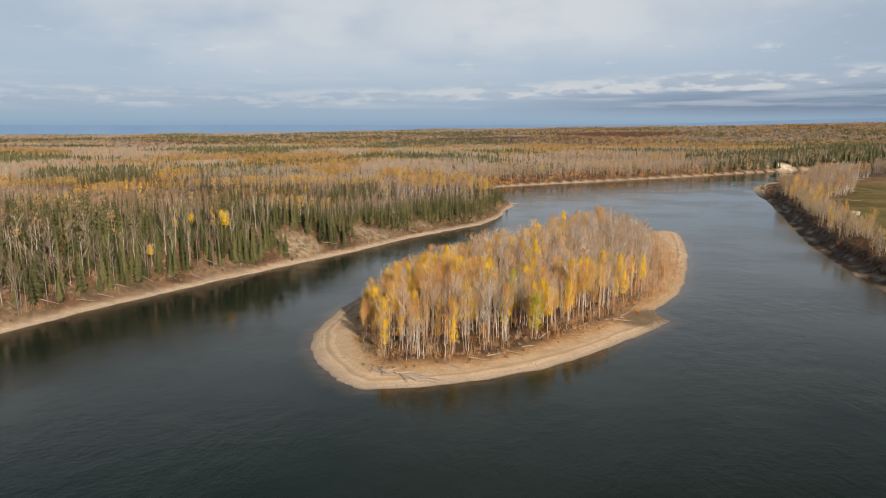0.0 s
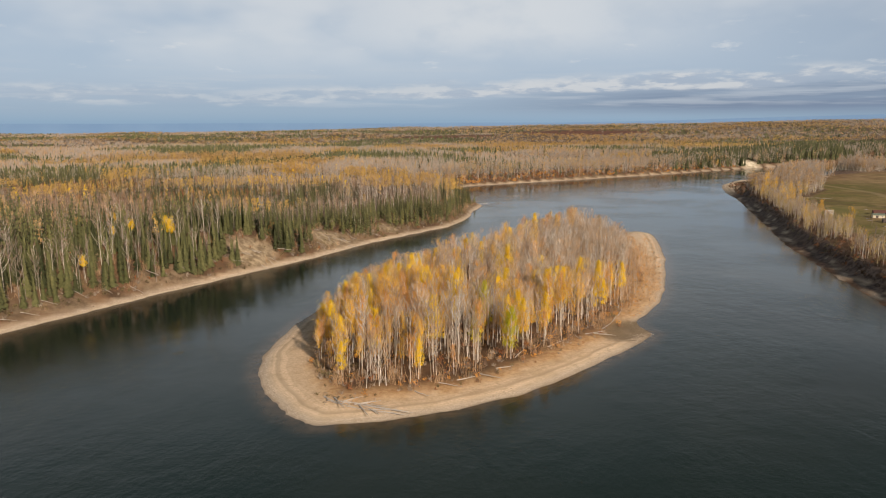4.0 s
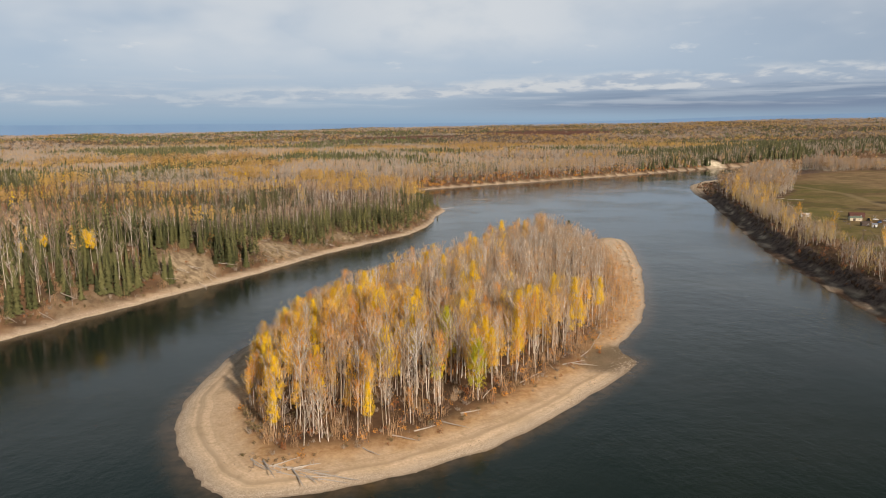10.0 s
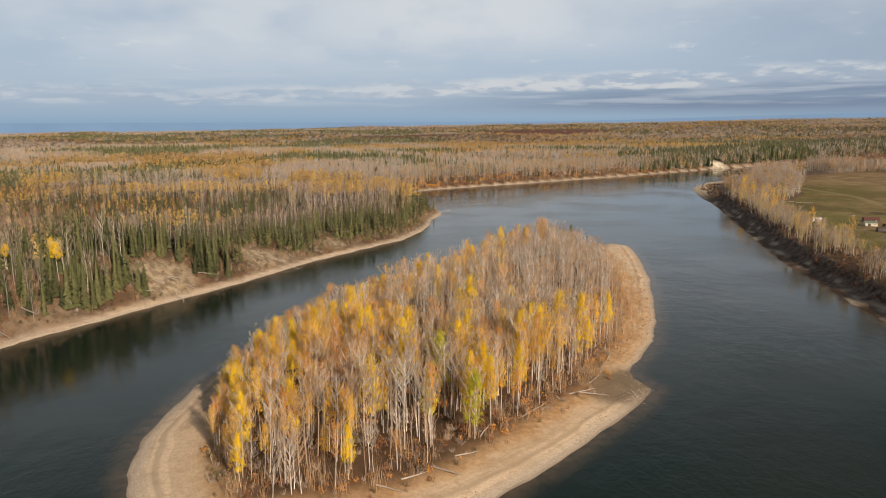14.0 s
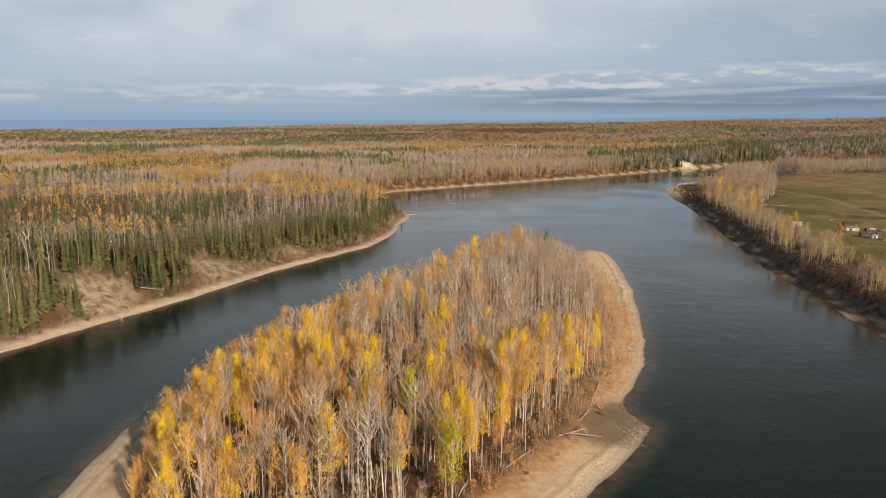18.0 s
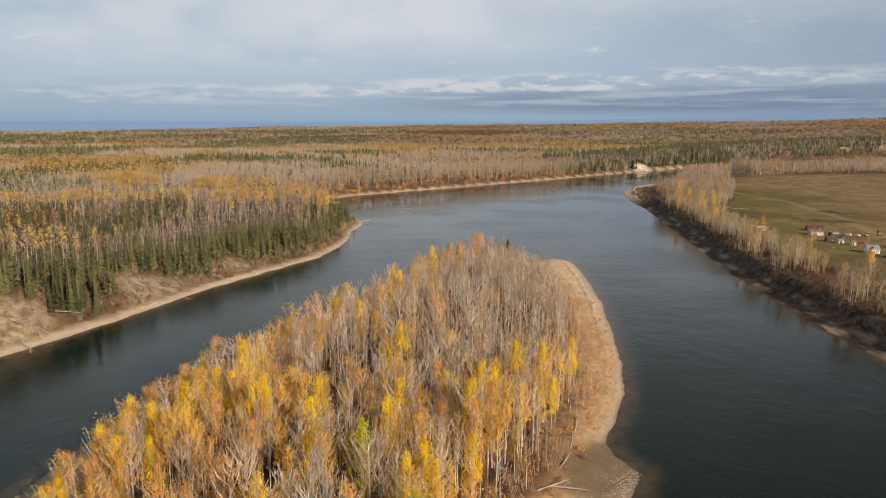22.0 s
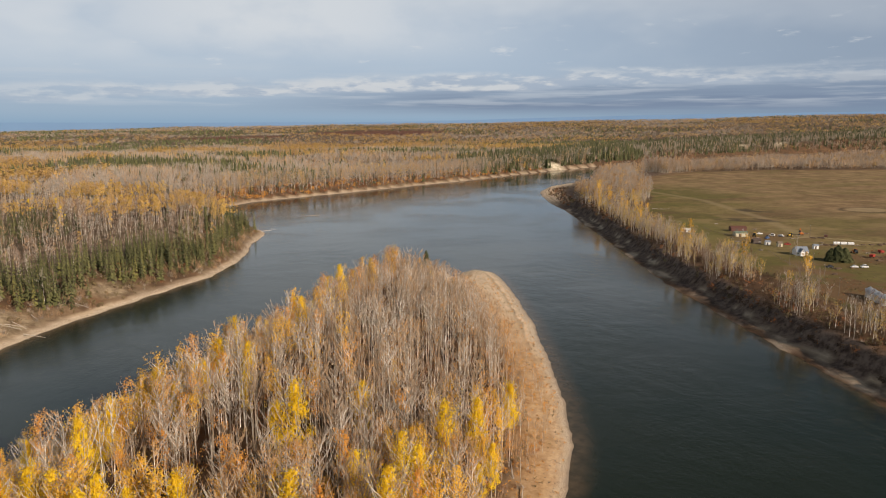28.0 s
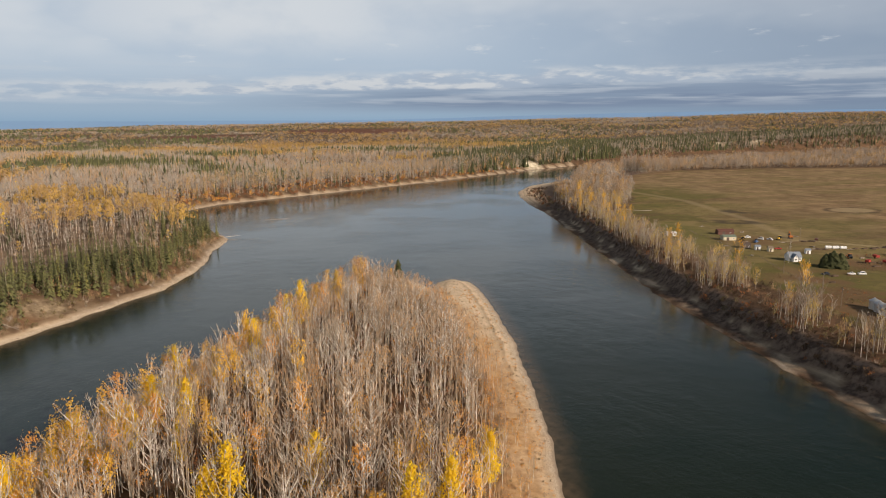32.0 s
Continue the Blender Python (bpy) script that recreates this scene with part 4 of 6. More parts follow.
island_spruce = tree_thing("spruce_tree", spruce(905, 13, 24, 16, 0.22, rounded=True), ("bark_dark", None, "needle_dark"), "dark green broad spruce at the island's far end", "tree")
island_spruce.matrix_basis = pose(149, 558, float(lie([149.0], [558.0])[0][0]))
wood_of("island_undergrowth", rows, "rust and grey leafless shrubs under the poplars", "shrubs")


# woods of the mainland, by distance
def gold_stand(x, y):
    """Places where poplars stand close together in full gold."""
    g2 = blob(x, y, -16, 750, 36, 22) + blob(x, y, 27, 795, 20, 38) + blob(x, y, 50, 735, 15, 34) + blob(x, y, -60, 888, 26, 18)
    for cx, cy, rx, ry in ((-160, 1270, 95, 36), (-263, 1455, 60, 60), (-456, 1140, 55, 40), (-220, 1050, 34, 30), (-590, 1290, 90, 60), (-330, 2170, 170, 120), (20, 1930, 130, 120),
                           (340, 2000, 200, 130), (284, 1180, 70, 60), (484, 1450, 110, 60), (820, 1780, 260, 110), (-150, 930, 40, 20), (1150, 2100, 260, 90)):
        g2 = g2 + blob(x, y, cx, cy, rx, ry, 10)
    return np.clip(g2, 0, 1)


def species(x, y, dl, dr, u):
    """Shares of spruce and gold from the stands' pattern; returns one letter a tree."""
    wide = np.hypot(x, y) > 1000
    s1 = np.where(wide, rough2(x + 300, y, 210), rough2(x + 300, y, 95))
    s2 = np.where(wide, rough2(x, y + 900, 260), rough2(x, y + 900, 120))
    s3 = rough2(x + 5000, y * 1.6, 420)
    s4 = rough2(x, y, 28)
    v1 = 0.5 * s1 + 0.35 * s3 + 0.15 * s4
    v2 = 0.55 * s2 + 0.3 * rough2(x + 40, y + 700, 60) + 0.15 * s4
    rare = 0.03 * step(np.hypot(x, y), 1500, 2400)
    spruce_p = 0.05 + 0.80 * step(v1, 0.50 + rare, 0.53 + rare)
    gold_p = 0.04 + 0.90 * step(v2, 0.59, 0.615)
    near_bluff = (dl > 0) & (dl < 50 - 30 * step(y, 600, 660)) & (x > -110) & (x < 90) & (y > 400) & (y < 790)
    spruce_p = np.where(near_bluff, 0.88, spruce_p)
    left_edge = (dl > 0) & (dl < 110) & (x < -100) & (y < 520)
    spruce_p, gold_p = np.where(left_edge, 0.46 + 0.7 * (s1 - 0.5), spruce_p), np.where(left_edge, 0.07, gold_p)
    plateau_mix = (dl > 40) & (dl < 330) & (x < -75) & (y < 780)
    spruce_p = np.where(plateau_mix, np.clip(0.46 + 0.44 * step(0.5 * s1 + 0.5 * rough2(x, y + 300, 34), 0.36, 0.58), 0, 0.85), spruce_p)
    gold_p = np.where(plateau_mix, 0.04 + 0.5 * step(rough2(x + 200, y, 48), 0.66, 0.72), gold_p)
    grey = ((dl > 44) & (dl < 84) & (x > -120) & (y > 470) & (y < 720)).astype(float)
    spruce_p, gold_p = spruce_p * (1 - 0.9 * grey), gold_p * (1 - 0.9 * grey)
    gold_st = gold_stand(x, y)
    # the stand at (-75, 712) is added: dark spruces for shaded bare trees
    spruce_st = np.clip(blob(x, y, 1000, 1850, 300, 110) + blob(x, y, 1500, 1900, 500, 110) + blob(x, y, 66, 775, 22, 30) + blob(x, y, -75, 712, 34, 30) + blob(x, y, 0, 1460, 130, 60)
                        + blob(x, y, 300, 1010, 16, 40) + blob(x, y, 700, 1430, 200, 40, 32), 0, 1)
    ridge = (x > 250) & (y > 1950) & (dl > 0)
    gold_p = np.where(ridge, 0.15 + 0.65 * step(v2, 0.45, 0.58), gold_p)
    spruce_p = np.where(ridge, spruce_p * 0.5, spruce_p)
    beyond = (x > 650) & (y > 1480) & (y < 1950) & (dl > 0)
    spruce_p, gold_p = np.where(beyond, 0.42 + 0.4 * step(s1, 0.45, 0.6), spruce_p), np.where(beyond, gold_p * 0.5, gold_p)
    far_edge = (dl > 0) & (dl < 55) & (y > 920) & (x < 480)
    spruce_p, gold_p = np.where(far_edge, 0.05, spruce_p), np.where(far_edge, 0.22, gold_p)
    spruce_p = spruce_p * (1 - gold_st) + 0.85 * spruce_st * (1 - gold_st)
    gold_p = np.maximum(gold_p * (1 - spruce_st), 0.85 * gold_st)
    spruce_p, gold_p = np.where(near_bluff, 0.93, spruce_p), np.where(near_bluff, 0.03, gold_p)
    right = dr > 0
    spruce_p, gold_p = np.where(right, 0.01, spruce_p), np.where(right, 0.04, gold_p)
    a = u[:, 0]
    return np.where(a < spruce_p, "s", np.where(a < spruce_p + (1 - spruce_p) * gold_p, "g", "b"))


def rusty(x, y):
    """Rust-brown scrub round the bog."""
    return np.clip(blob(x, y, -235, 650, 160, 80, 32) + blob(x, y, -330, 800, 150, 60, 28) + blob(x, y, -235, 700, 90, 40, 30) + blob(x, y, -300, 640, 70, 40, 20) + 0.7 * blob(x, y, -215, 575, 70, 36, 30) + blob(x, y, -560, 1000, 160, 50, 20), 0, 1)


def canopy(x, y):
    """How tall the stand grows at a place: level within a stand, uneven between stands."""
    return 0.62 + 0.30 * step(0.6 * rough2(x + 40, y + 800, 75) + 0.4 * rough2(x, y + 60, 32), 0.3, 0.7)


def allowed(x, y, zones, dl, dr, u):
    bare = np.maximum(zones["boggy"] * 0.97, np.maximum(zones["pasture"], zones["cliffy"]))
    spit = 52 * step(y, 805, 880) * (1 - step(y, 1085, 1150)) * (x < 800)
    ok = (u[:, 4] > bare) & ((dl > 6 + 4 * u[:, 3]) | (dr > 12 + 4 * u[:, 3] + spit))
    ok &= ~((scars(x, y) > 0.25) & (u[:, 4] < 0.96))
    return ok & ~((dr > 0) & (zones["pasture"] > 0.02))


def belt(lo_r, hi_r, gap, seed, a0=-41, a1=62):
    x, y, u = scatter((-hi_r, 60), (hi_r, hi_r), gap, seed)
    r, bearing = np.hypot(x, y - 60), np.degrees(np.arctan2(x, y - 60))
    k = (r > lo_r) & (r <= hi_r) & (bearing > a0) & (bearing < a1) & (np.abs(x) < 5200) & (y < 5200)
    x, y, u = x[k], y[k], u[k]
    z, zones, dl, dr, di, _ = lie(x, y)
    k = allowed(x, y, zones, dl, dr, u)
    x, y, z, u, dl, dr = x[k], y[k], z[k], u[k], dl[k], dr[k]
    return x, y, z, u, dl, dr, species(x, y, dl, dr, u)


# spruces and poplars of the near bluff
things, rows = [], []
x, y, z, u, dl, dr, sp = belt(190, 470, 3.9, 11)
count = {"s": 0, "b": 0}
for i in np.argsort(np.minimum(np.where(dl > 0, dl, 1e3), np.where(dr > 0, dr, 1e3))):
    f = u[i]
    right = dr[i] > 0
    s = (0.72 + 0.5 * f[1]) * (0.72 if right else 1.0)
    if right and (rough2(x[i], y[i], 17) < 0.5 or f[4] < 0.5):
        continue
    if sp[i] == "s":
        row = (near_spruce if f[3] < 0.6 else dark_spruce, x[i], y[i], z[i] - 0.2, s * 0.95, f[2] * 6.28, 1.0)
        if count["s"] < 280 and not right:
            count["s"] += 1
            things.append(row[:4] + (row[4] * 0.86,) + row[5:])
            continue
        row = (back_spruce if f[4] < 0.45 else mid_spruce if f[3] < 0.7 else mid_olive,) + row[1:]
    elif sp[i] == "g":
        row = (lite_gold if right and f[3] < 0.4 else mid_gold if f[3] < 0.22 else mid_orange if f[3] < 0.4 else mid_dull, x[i], y[i], z[i] - 0.2, s * 0.9, f[2] * 6.28, 1.0)
    else:
        row = ((left_bare if f[3] < 0.6 else left_tan) if (dl[i] if not right else dr[i]) < 45 else mid_grey if f[3] < 0.7 else mid_tan, x[i], y[i], z[i] - 0.2, s, f[2] * 6.28, 1.0)
    rows.append(row)
x, y, z, u, dl, dr, sp = belt(400, 800, 4.4, 31, -16, 10)
for i in np.where((sp == "s") & (dl > 12) & (dl < 46) & (x > -100) & (y < 790))[0]:
    f = u[i]
    rows.append((back_spruce if f[4] < 0.42 else mid_spruce if f[3] < 0.75 else mid_olive, x[i], y[i], z[i] - 0.2, 0.48 + 0.36 * f[1], f[2] * 6.28, 1.0))
plant_things(things, NAMES)
wood_of("bluff_woods", rows, "mixed woods of bare aspen, spruce and gold on the bluff", "woods")

x, y, z, u, dl, dr, sp = belt(470, 1050, 6.0, 12)
bright = np.maximum(step(rough2(x + 70, y, 60), 0.45, 0.75), 1.5 * gold_stand(x, y))
tall, scrub, gold_st = canopy(x, y), rusty(x, y), gold_stand(x, y)
rows = []
for i in range(len(x)):
    f = u[i]
    right = dr[i] > 0
    if right and y[i] < 820 and (rough2(x[i], y[i], 17) < 0.5 or f[4] < 0.5):
        continue
    if sp[i] == "s":
        kind = (mid_spruce if f[3] < 0.5 else back_spruce if f[3] < 0.8 else mid_olive) if y[i] < 800 and dl[i] < 60 else (back_spruce if f[3] < 0.6 else mid_spruce)
        s = (0.50 + 0.34 * f[1]) * (1.05 if y[i] > 900 else 0.95)
    elif sp[i] == "g":
        kind = mid_gold if f[3] < 0.30 + 0.3 * bright[i] else mid_orange if f[3] < 0.60 + 0.3 * bright[i] else mid_yellow if f[3] > 0.96 else mid_dull
        s = tall[i] * (0.93 + 0.14 * f[1]) + 0.22 * gold_st[i]
    else:
        kind = mid_tan if f[3] > 0.8 else mid_grey if y[i] < 800 and f[3] < 0.5 else mid_bare
        s = tall[i] * (0.90 + 0.18 * f[1]) * (0.74 if 44 < dl[i] < 90 and x[i] > -120 and y[i] < 722 else 1.0)
    if gold_st[i] > 0.3 and sp[i] == "b" and f[4] < 0.75:
        kind, s = (mid_orange if f[3] < 0.6 else mid_gold), s + 0.18
    if scrub[i] * 0.8 > f[4] and not right:
        kind, s = (mid_rust if f[3] < 0.34 else back_spruce if f[3] < 0.72 else mid_dull if f[3] < 0.88 else mid_gold), 0.52 + 0.26 * f[1]
    rows.append((kind, x[i], y[i], z[i] - 0.2, s * (1.4 if right and y[i] > 980 else 1.0 if right or y[i] > 900 else 0.9), f[2] * 6.28, 1.0))
x, y, z, u, dl, dr, sp = belt(900, 1750, 5.2, 41, -6, 30)
for i in np.where((dl > 9) & (dl < 48) & (y > 915))[0]:
    f = u[i]
    kind = back_spruce if sp[i] == "s" or (x[i] > 480 and f[4] < 0.65) else mid_orange if f[3] < 0.10 else mid_tan if f[3] < 0.4 else mid_bare
    rows.append((kind, x[i], y[i], z[i] - 0.2, (0.62 + 0.3 * f[1]) if kind is back_spruce else 0.92 + 0.14 * f[1], f[2] * 6.28, 1.0))
wood_of("middle_woods", rows, "autumn woods of grey aspen, gold poplar and spruce", "woods")

for lo_r, hi_r, gap, seed, grow, squash in ((1050, 2200, 10.0, 13, 0.95, 0.8), (2200, 4720, 25, 14, 1.7, 0.34)):
    x, y, z, u, dl, dr, sp = belt(lo_r, hi_r, gap, seed, -39, 60)
    bright = np.maximum(step(rough2(x + 70, y, 90), 0.5, 0.75), gold_stand(x, y))
    tall = canopy(x * 0.6, y * 0.6) / 0.77
    rows = []
    for i in range(len(x)):
        f = u[i]
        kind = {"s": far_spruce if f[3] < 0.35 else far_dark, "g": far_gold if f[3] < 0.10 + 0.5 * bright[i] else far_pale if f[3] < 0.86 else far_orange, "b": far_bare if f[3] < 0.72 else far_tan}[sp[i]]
        if dr[i] > 0:
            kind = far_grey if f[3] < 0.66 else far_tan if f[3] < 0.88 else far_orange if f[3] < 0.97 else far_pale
        rows.append((kind, x[i], y[i], z[i] - 0.3, ((0.66 + 0.4 * f[1]) if sp[i] == "s" else tall[i] * (0.88 + 0.16 * f[1])) * grow * (1.3 if dr[i] > 0 and lo_r == 1050 else 1.0), f[2] * 6.28, squash))
    if lo_r == 1050:
        x, y, z, u, dl, dr, sp = belt(1250, 2900, 7.5, 42, 20, 60)
        for i in np.where((dl > 8) & (dl < 190))[0]:
            f = u[i]
            kind = far_dark if f[3] < (0.72 if x[i] < 1000 else 0.42) else far_grey if f[3] < 0.8 else far_bare if f[3] < 0.9 else far_tan
            rows.append((kind, x[i], y[i], z[i] - 0.3, 0.8 + 0.4 * f[1], f[2] * 6.28, 0.9))
    wood_of("far_woods", rows, "distant autumn forest in grey, gold and dark green", "woods")

# trees along the pasture's bank
x, y, u = scatter((190, 240), (800, 1160), 3.3, 21)
z, zones, dl, dr, di, _ = lie(x, y)
k = allowed(x, y, zones, dl, dr, u) & (dr > 0) & (dr < 130) & (u[:, 2] < np.where(y < 700, 1.0 * step(rough2(x, y, 17), 0.28 + 0.14 * (y < 455), 0.62 + 0.13 * (y < 455)), 0.6))
rows = []
for i in np.where(k)[0]:
    f = u[i]
    near = y[i] < 760
    tint = rough2(x[i], y[i], 22) * 0.5 + rough2(x[i] + 90, y[i], 9) * 0.3
    if f[0] < tint + (-0.12 if y[i] < 455 else 0.08 if near else -0.1):
        kind = (bank_yellow if f[1] < 0.92 else lite_gold) if near else (mid_dull if f[1] < 0.5 else mid_orange if f[1] < 0.72 else lite_tan)
    else:
        kind = (bank_bare if f[1] < 0.55 else bank_tan if f[1] < 0.85 else bank_yellow) if near else (mid_bare if f[1] < 0.6 else mid_tan)
    rows.append((kind, x[i], y[i], z[i] - 0.2, ((0.55 if near else 0.60) + (0.55 if near else 0.34) * f[3]) * (1 + 0.4 * float(step(y[i], 700, 860))), f[1] * 62.8, 1.0))
wood_of("bank_woods", rows, "pale bare poplars with thin yellow leaves along the bank", "woods")

# undergrowth along the mainland shores
x, y, u = scatter((-260, 150), (520, 1000), 4.2, 15)
z, zones, dl, dr, di, _ = lie(x, y)
rows = []
for i in np.where(((dl > 6) & (dl < 42) | (dr > 9.5) & (dr < 30)) & (zones["pasture"] < 0.5) & (u[:, 4] > scars(x, y) * 0.9))[0]:
    f = u[i]
    kind = bush_dull if f[1] < 0.35 else bush_grey if f[1] < 0.6 else bush_rust if f[1] < 0.85 else bush_orange
    if dl[i] > 0 and y[i] < 800 and f[1] > 0.6:
        kind = bush_grey if f[1] < 0.8 else bush_rust if f[1] < 0.88 else bush_dull
    if dr[i] > 0:
        kind = bush_rust if f[1] < 0.16 else bush_dark if f[1] < 0.86 else bush_dull
    rows.append((kind, x[i], y[i], z[i] - 0.15, 0.5 + 0.9 * f[2], f[3] * 6.28, 1.0))
x, y, u = scatter((-60, 900), (640, 1340), 5.0, 16)
z, zones, dl, dr, di, _ = lie(x, y)
for i in np.where((dl > 5) & (dl < 40) & (zones["cliffy"] < 0.2) & (u[:, 0] < 0.8))[0]:
    f = u[i]
    rows.append((bush_rust if f[1] < 0.45 else bush_orange if f[1] < 0.75 else bush_dull, x[i], y[i], z[i] - 0.2, 1.0 + 1.2 * f[2], f[3] * 6.28, 1.0))
x, y, u = scatter((-260, 220), (90, 790), 3.1, 17)
z, zones, dl, dr, di, _ = lie(x, y)
for i in np.where((dl > 4.5) & (dl < 30) & (u[:, 4] > scars(x, y) * 0.85) & (u[:, 0] < 0.85))[0]:
    f = u[i]
    kind = bush_dull if f[1] < 0.45 else bush_grey if f[1] < 0.65 else bush_rust if f[1] < 0.7 else sapling if f[1] < 0.92 else bush_dull
    rows.append((kind, x[i], y[i], z[i] - 0.15, 0.45 + 0.7 * f[2], f[3] * 6.28, 1.0))
x, y, u = scatter((190, 200), (340, 480), 3.4, 18)
z, zones, dl, dr, di, _ = lie(x, y)
for i in np.where((dr > 9) & (dr < 62 - 0.06 * (y - 200)) & (u[:, 0] < 0.75))[0]:
    f = u[i]
    kind = bush_rust if f[1] < 0.14 else bush_dark if f[1] < 0.72 else bush_dull if f[1] < 0.86 else bush_grey if f[1] < 0.95 else sapling
    rows.append((kind, x[i], y[i], z[i] - 0.15, 0.45 + 0.75 * f[2], f[3] * 6.28, 1.0))
wood_of("bank_undergrowth", rows, "low rust and grey brush along the banks", "shrubs")

# ---- farm on the pasture ----
def paint(name, color, rough=0.6, metallic=0.0, wear=0.25):
    m, q, b = surface(name, rough, metallic)
    dark = tuple(v * 0.6 for v in color)
    f = q.math("MULTIPLY", q.span(q.noise(where(q), 1.7, 5.0, 0.65), 0.4, 0.7), wear)
    q.put(q.mix(f, color, dark), b.inputs[0])


for item in (("white_paint", (0.78, 0.77, 0.74)), ("cream_paint", (0.62, 0.55, 0.40)), ("red_paint", (0.34, 0.045, 0.03)), ("barn_red", (0.13, 0.06, 0.045)),
             ("green_roof", (0.16, 0.20, 0.15)), ("grey_shingle", (0.22, 0.25, 0.29)), ("dark_board", (0.10, 0.075, 0.06)), ("machine_yellow", (0.62, 0.40, 0.06)),
             ("machine_orange", (0.50, 0.17, 0.04)), ("tyre_rubber", (0.025, 0.025, 0.025)), ("white_film", (0.82, 0.82, 0.80)), ("dark_metal", (0.07, 0.07, 0.075)),
             ("fence_wood", (0.20, 0.155, 0.11)), ("black_paint", (0.03, 0.03, 0.035)), ("blue_paint", (0.08, 0.14, 0.28))):
    paint(*item)
paint("galvanised", (0.62, 0.64, 0.66), 0.38, 0.8)
paint("window_glass", (0.03, 0.04, 0.05), 0.08)


def part(name, bm, material, parent, label=""):
    """Links a bmesh as one mesh object under parent."""
    me = bpy.data.meshes.new(name)
    bm.to_mesh(me)
    bm.free()
    me.materials.append(SURFACE[material])
    ob = new(name, me)
    ob.parent = parent
    return tagged(ob, label)


def block(sx, sy, sz, x=0.0, y=0.0, z=0.0, soft=0.03, top=1.0, shift=0.0):
    """A box standing on z, its edges softened; top: how far its upper face is drawn in."""
    bm = bmesh.new()
    bmesh.ops.create_cube(bm, size=1.0)
    for v in bm.verts:
        f = top if v.co.z > 0 else 1.0
        v.co = Vector((v.co.x * sx * f + x + (shift if v.co.z > 0 else 0), v.co.y * sy * (0.5 + 0.5 * f) + y, (v.co.z + 0.5) * sz + z))
    if soft:
        bmesh.ops.bevel(bm, geom=bm.edges[:], offset=soft, segments=1, affect="EDGES")
    return bm


def rod(p, r, h, sides=12, r2=None, axis="Z"):
    bm = bmesh.new()
    bmesh.ops.create_cone(bm, cap_ends=True, segments=sides, radius1=r, radius2=r if r2 is None else r2, depth=h)
    turn = {"Z": Matrix.Identity(4), "X": Matrix.Rotation(radians(90), 4, "Y"), "Y": Matrix.Rotation(radians(90), 4, "X")}[axis]
    bmesh.ops.transform(bm, matrix=Matrix.Translation(p) @ turn, verts=bm.verts[:])
    return bm


def gable(sx, sy, wall_h, peak):
    """Walls with two gables; the ridge runs along x."""
    bm = bmesh.new()
    v = [bm.verts.new(c) for c in ((-sx / 2, -sy / 2, 0), (sx / 2, -sy / 2, 0), (sx / 2, sy / 2, 0), (-sx / 2, sy / 2, 0), (-sx / 2, -sy / 2, wall_h), (sx / 2, -sy / 2, wall_h),
                                   (sx / 2, sy / 2, wall_h), (-sx / 2, sy / 2, wall_h), (-sx / 2, 0, peak), (sx / 2, 0, peak))]
    for f in ((0, 1, 5, 4), (2, 3, 7, 6), (1, 2, 6, 9, 5), (3, 0, 4, 8, 7), (4, 5, 9, 8), (6, 7, 8, 9), (3, 2, 1, 0)):
        bm.faces.new([v[i] for i in f])
    return bm


def roof_side(sx, sy, wall_h, peak, side, over=0.4, thick=0.14):
    """One pitch of a gable roof as a slab with overhang."""
    bm = bmesh.new()
    slope = (peak - wall_h) / (sy / 2)
    y0, z0 = side * (sy / 2 + over), wall_h - slope * over
    v = [bm.verts.new(c) for dz in (0.03, thick) for c in ((-sx / 2 - over, 0, peak + dz), (sx / 2 + over, 0, peak + dz), (sx / 2 + over, y0, z0 + dz), (-sx / 2 - over, y0, z0 + dz))]
    for f in ((0, 1, 2, 3), (7, 6, 5, 4), (0, 4, 5, 1), (1, 5, 6, 2), (2, 6, 7, 3), (3, 7, 4, 0)):
        bm.faces.new([v[i] for i in f])
    bmesh.ops.recalc_face_normals(bm, faces=bm.faces[:])
    return bm


def ground_at(x, y):
    return float(lie(np.array([x]), np.array([y]))[0][0])


def set_down(root, x, y, turn, sink=0.05):
    root.matrix_basis = pose(x, y, ground_at(x, y) - sink, 0, 0, turn)
    return root


def window(root, x, y, z, w, h, side="front"):
    frame_dims = (w, 0.12, h) if side == "front" else (0.12, w, h)
    win = part("window", block(*frame_dims, x, y, z), "white_paint", root)
    pane_dims = (w - 0.2, 0.14, h - 0.2) if side == "front" else (0.14, w - 0.2, h - 0.2)
    part("pane", block(*pane_dims, x, y, z + 0.1, soft=0), "window_glass", win)


def shed(x, y, turn, sx, sy, wall_h, peak, walls, roof, label, name="shed"):
    root = tagged(new(name), label, "shed", "farm sheds")
    part("wall", gable(sx, sy, wall_h, peak), walls, root)
    for side in (-1, 1):
        part("roof_slope", roof_side(sx, sy, wall_h, peak, side, 0.25), roof, root)
    door = part("door", block(min(1.8, sx * 0.35), 0.1, wall_h * 0.85, -sx * 0.15, -sy / 2 - 0.03, 0), "dark_board", root, "dark plank door")
    part("handle", block(0.08, 0.08, 0.2, -sx * 0.15 + 0.3, -sy / 2 - 0.1, wall_h * 0.4, soft=0), "dark_metal", door)
    if sx > 4:
        window(root, sx * 0.27, -sy / 2 - 0.03, wall_h * 0.4, 0.9, 0.8)
    return set_down(root, x, y, turn)


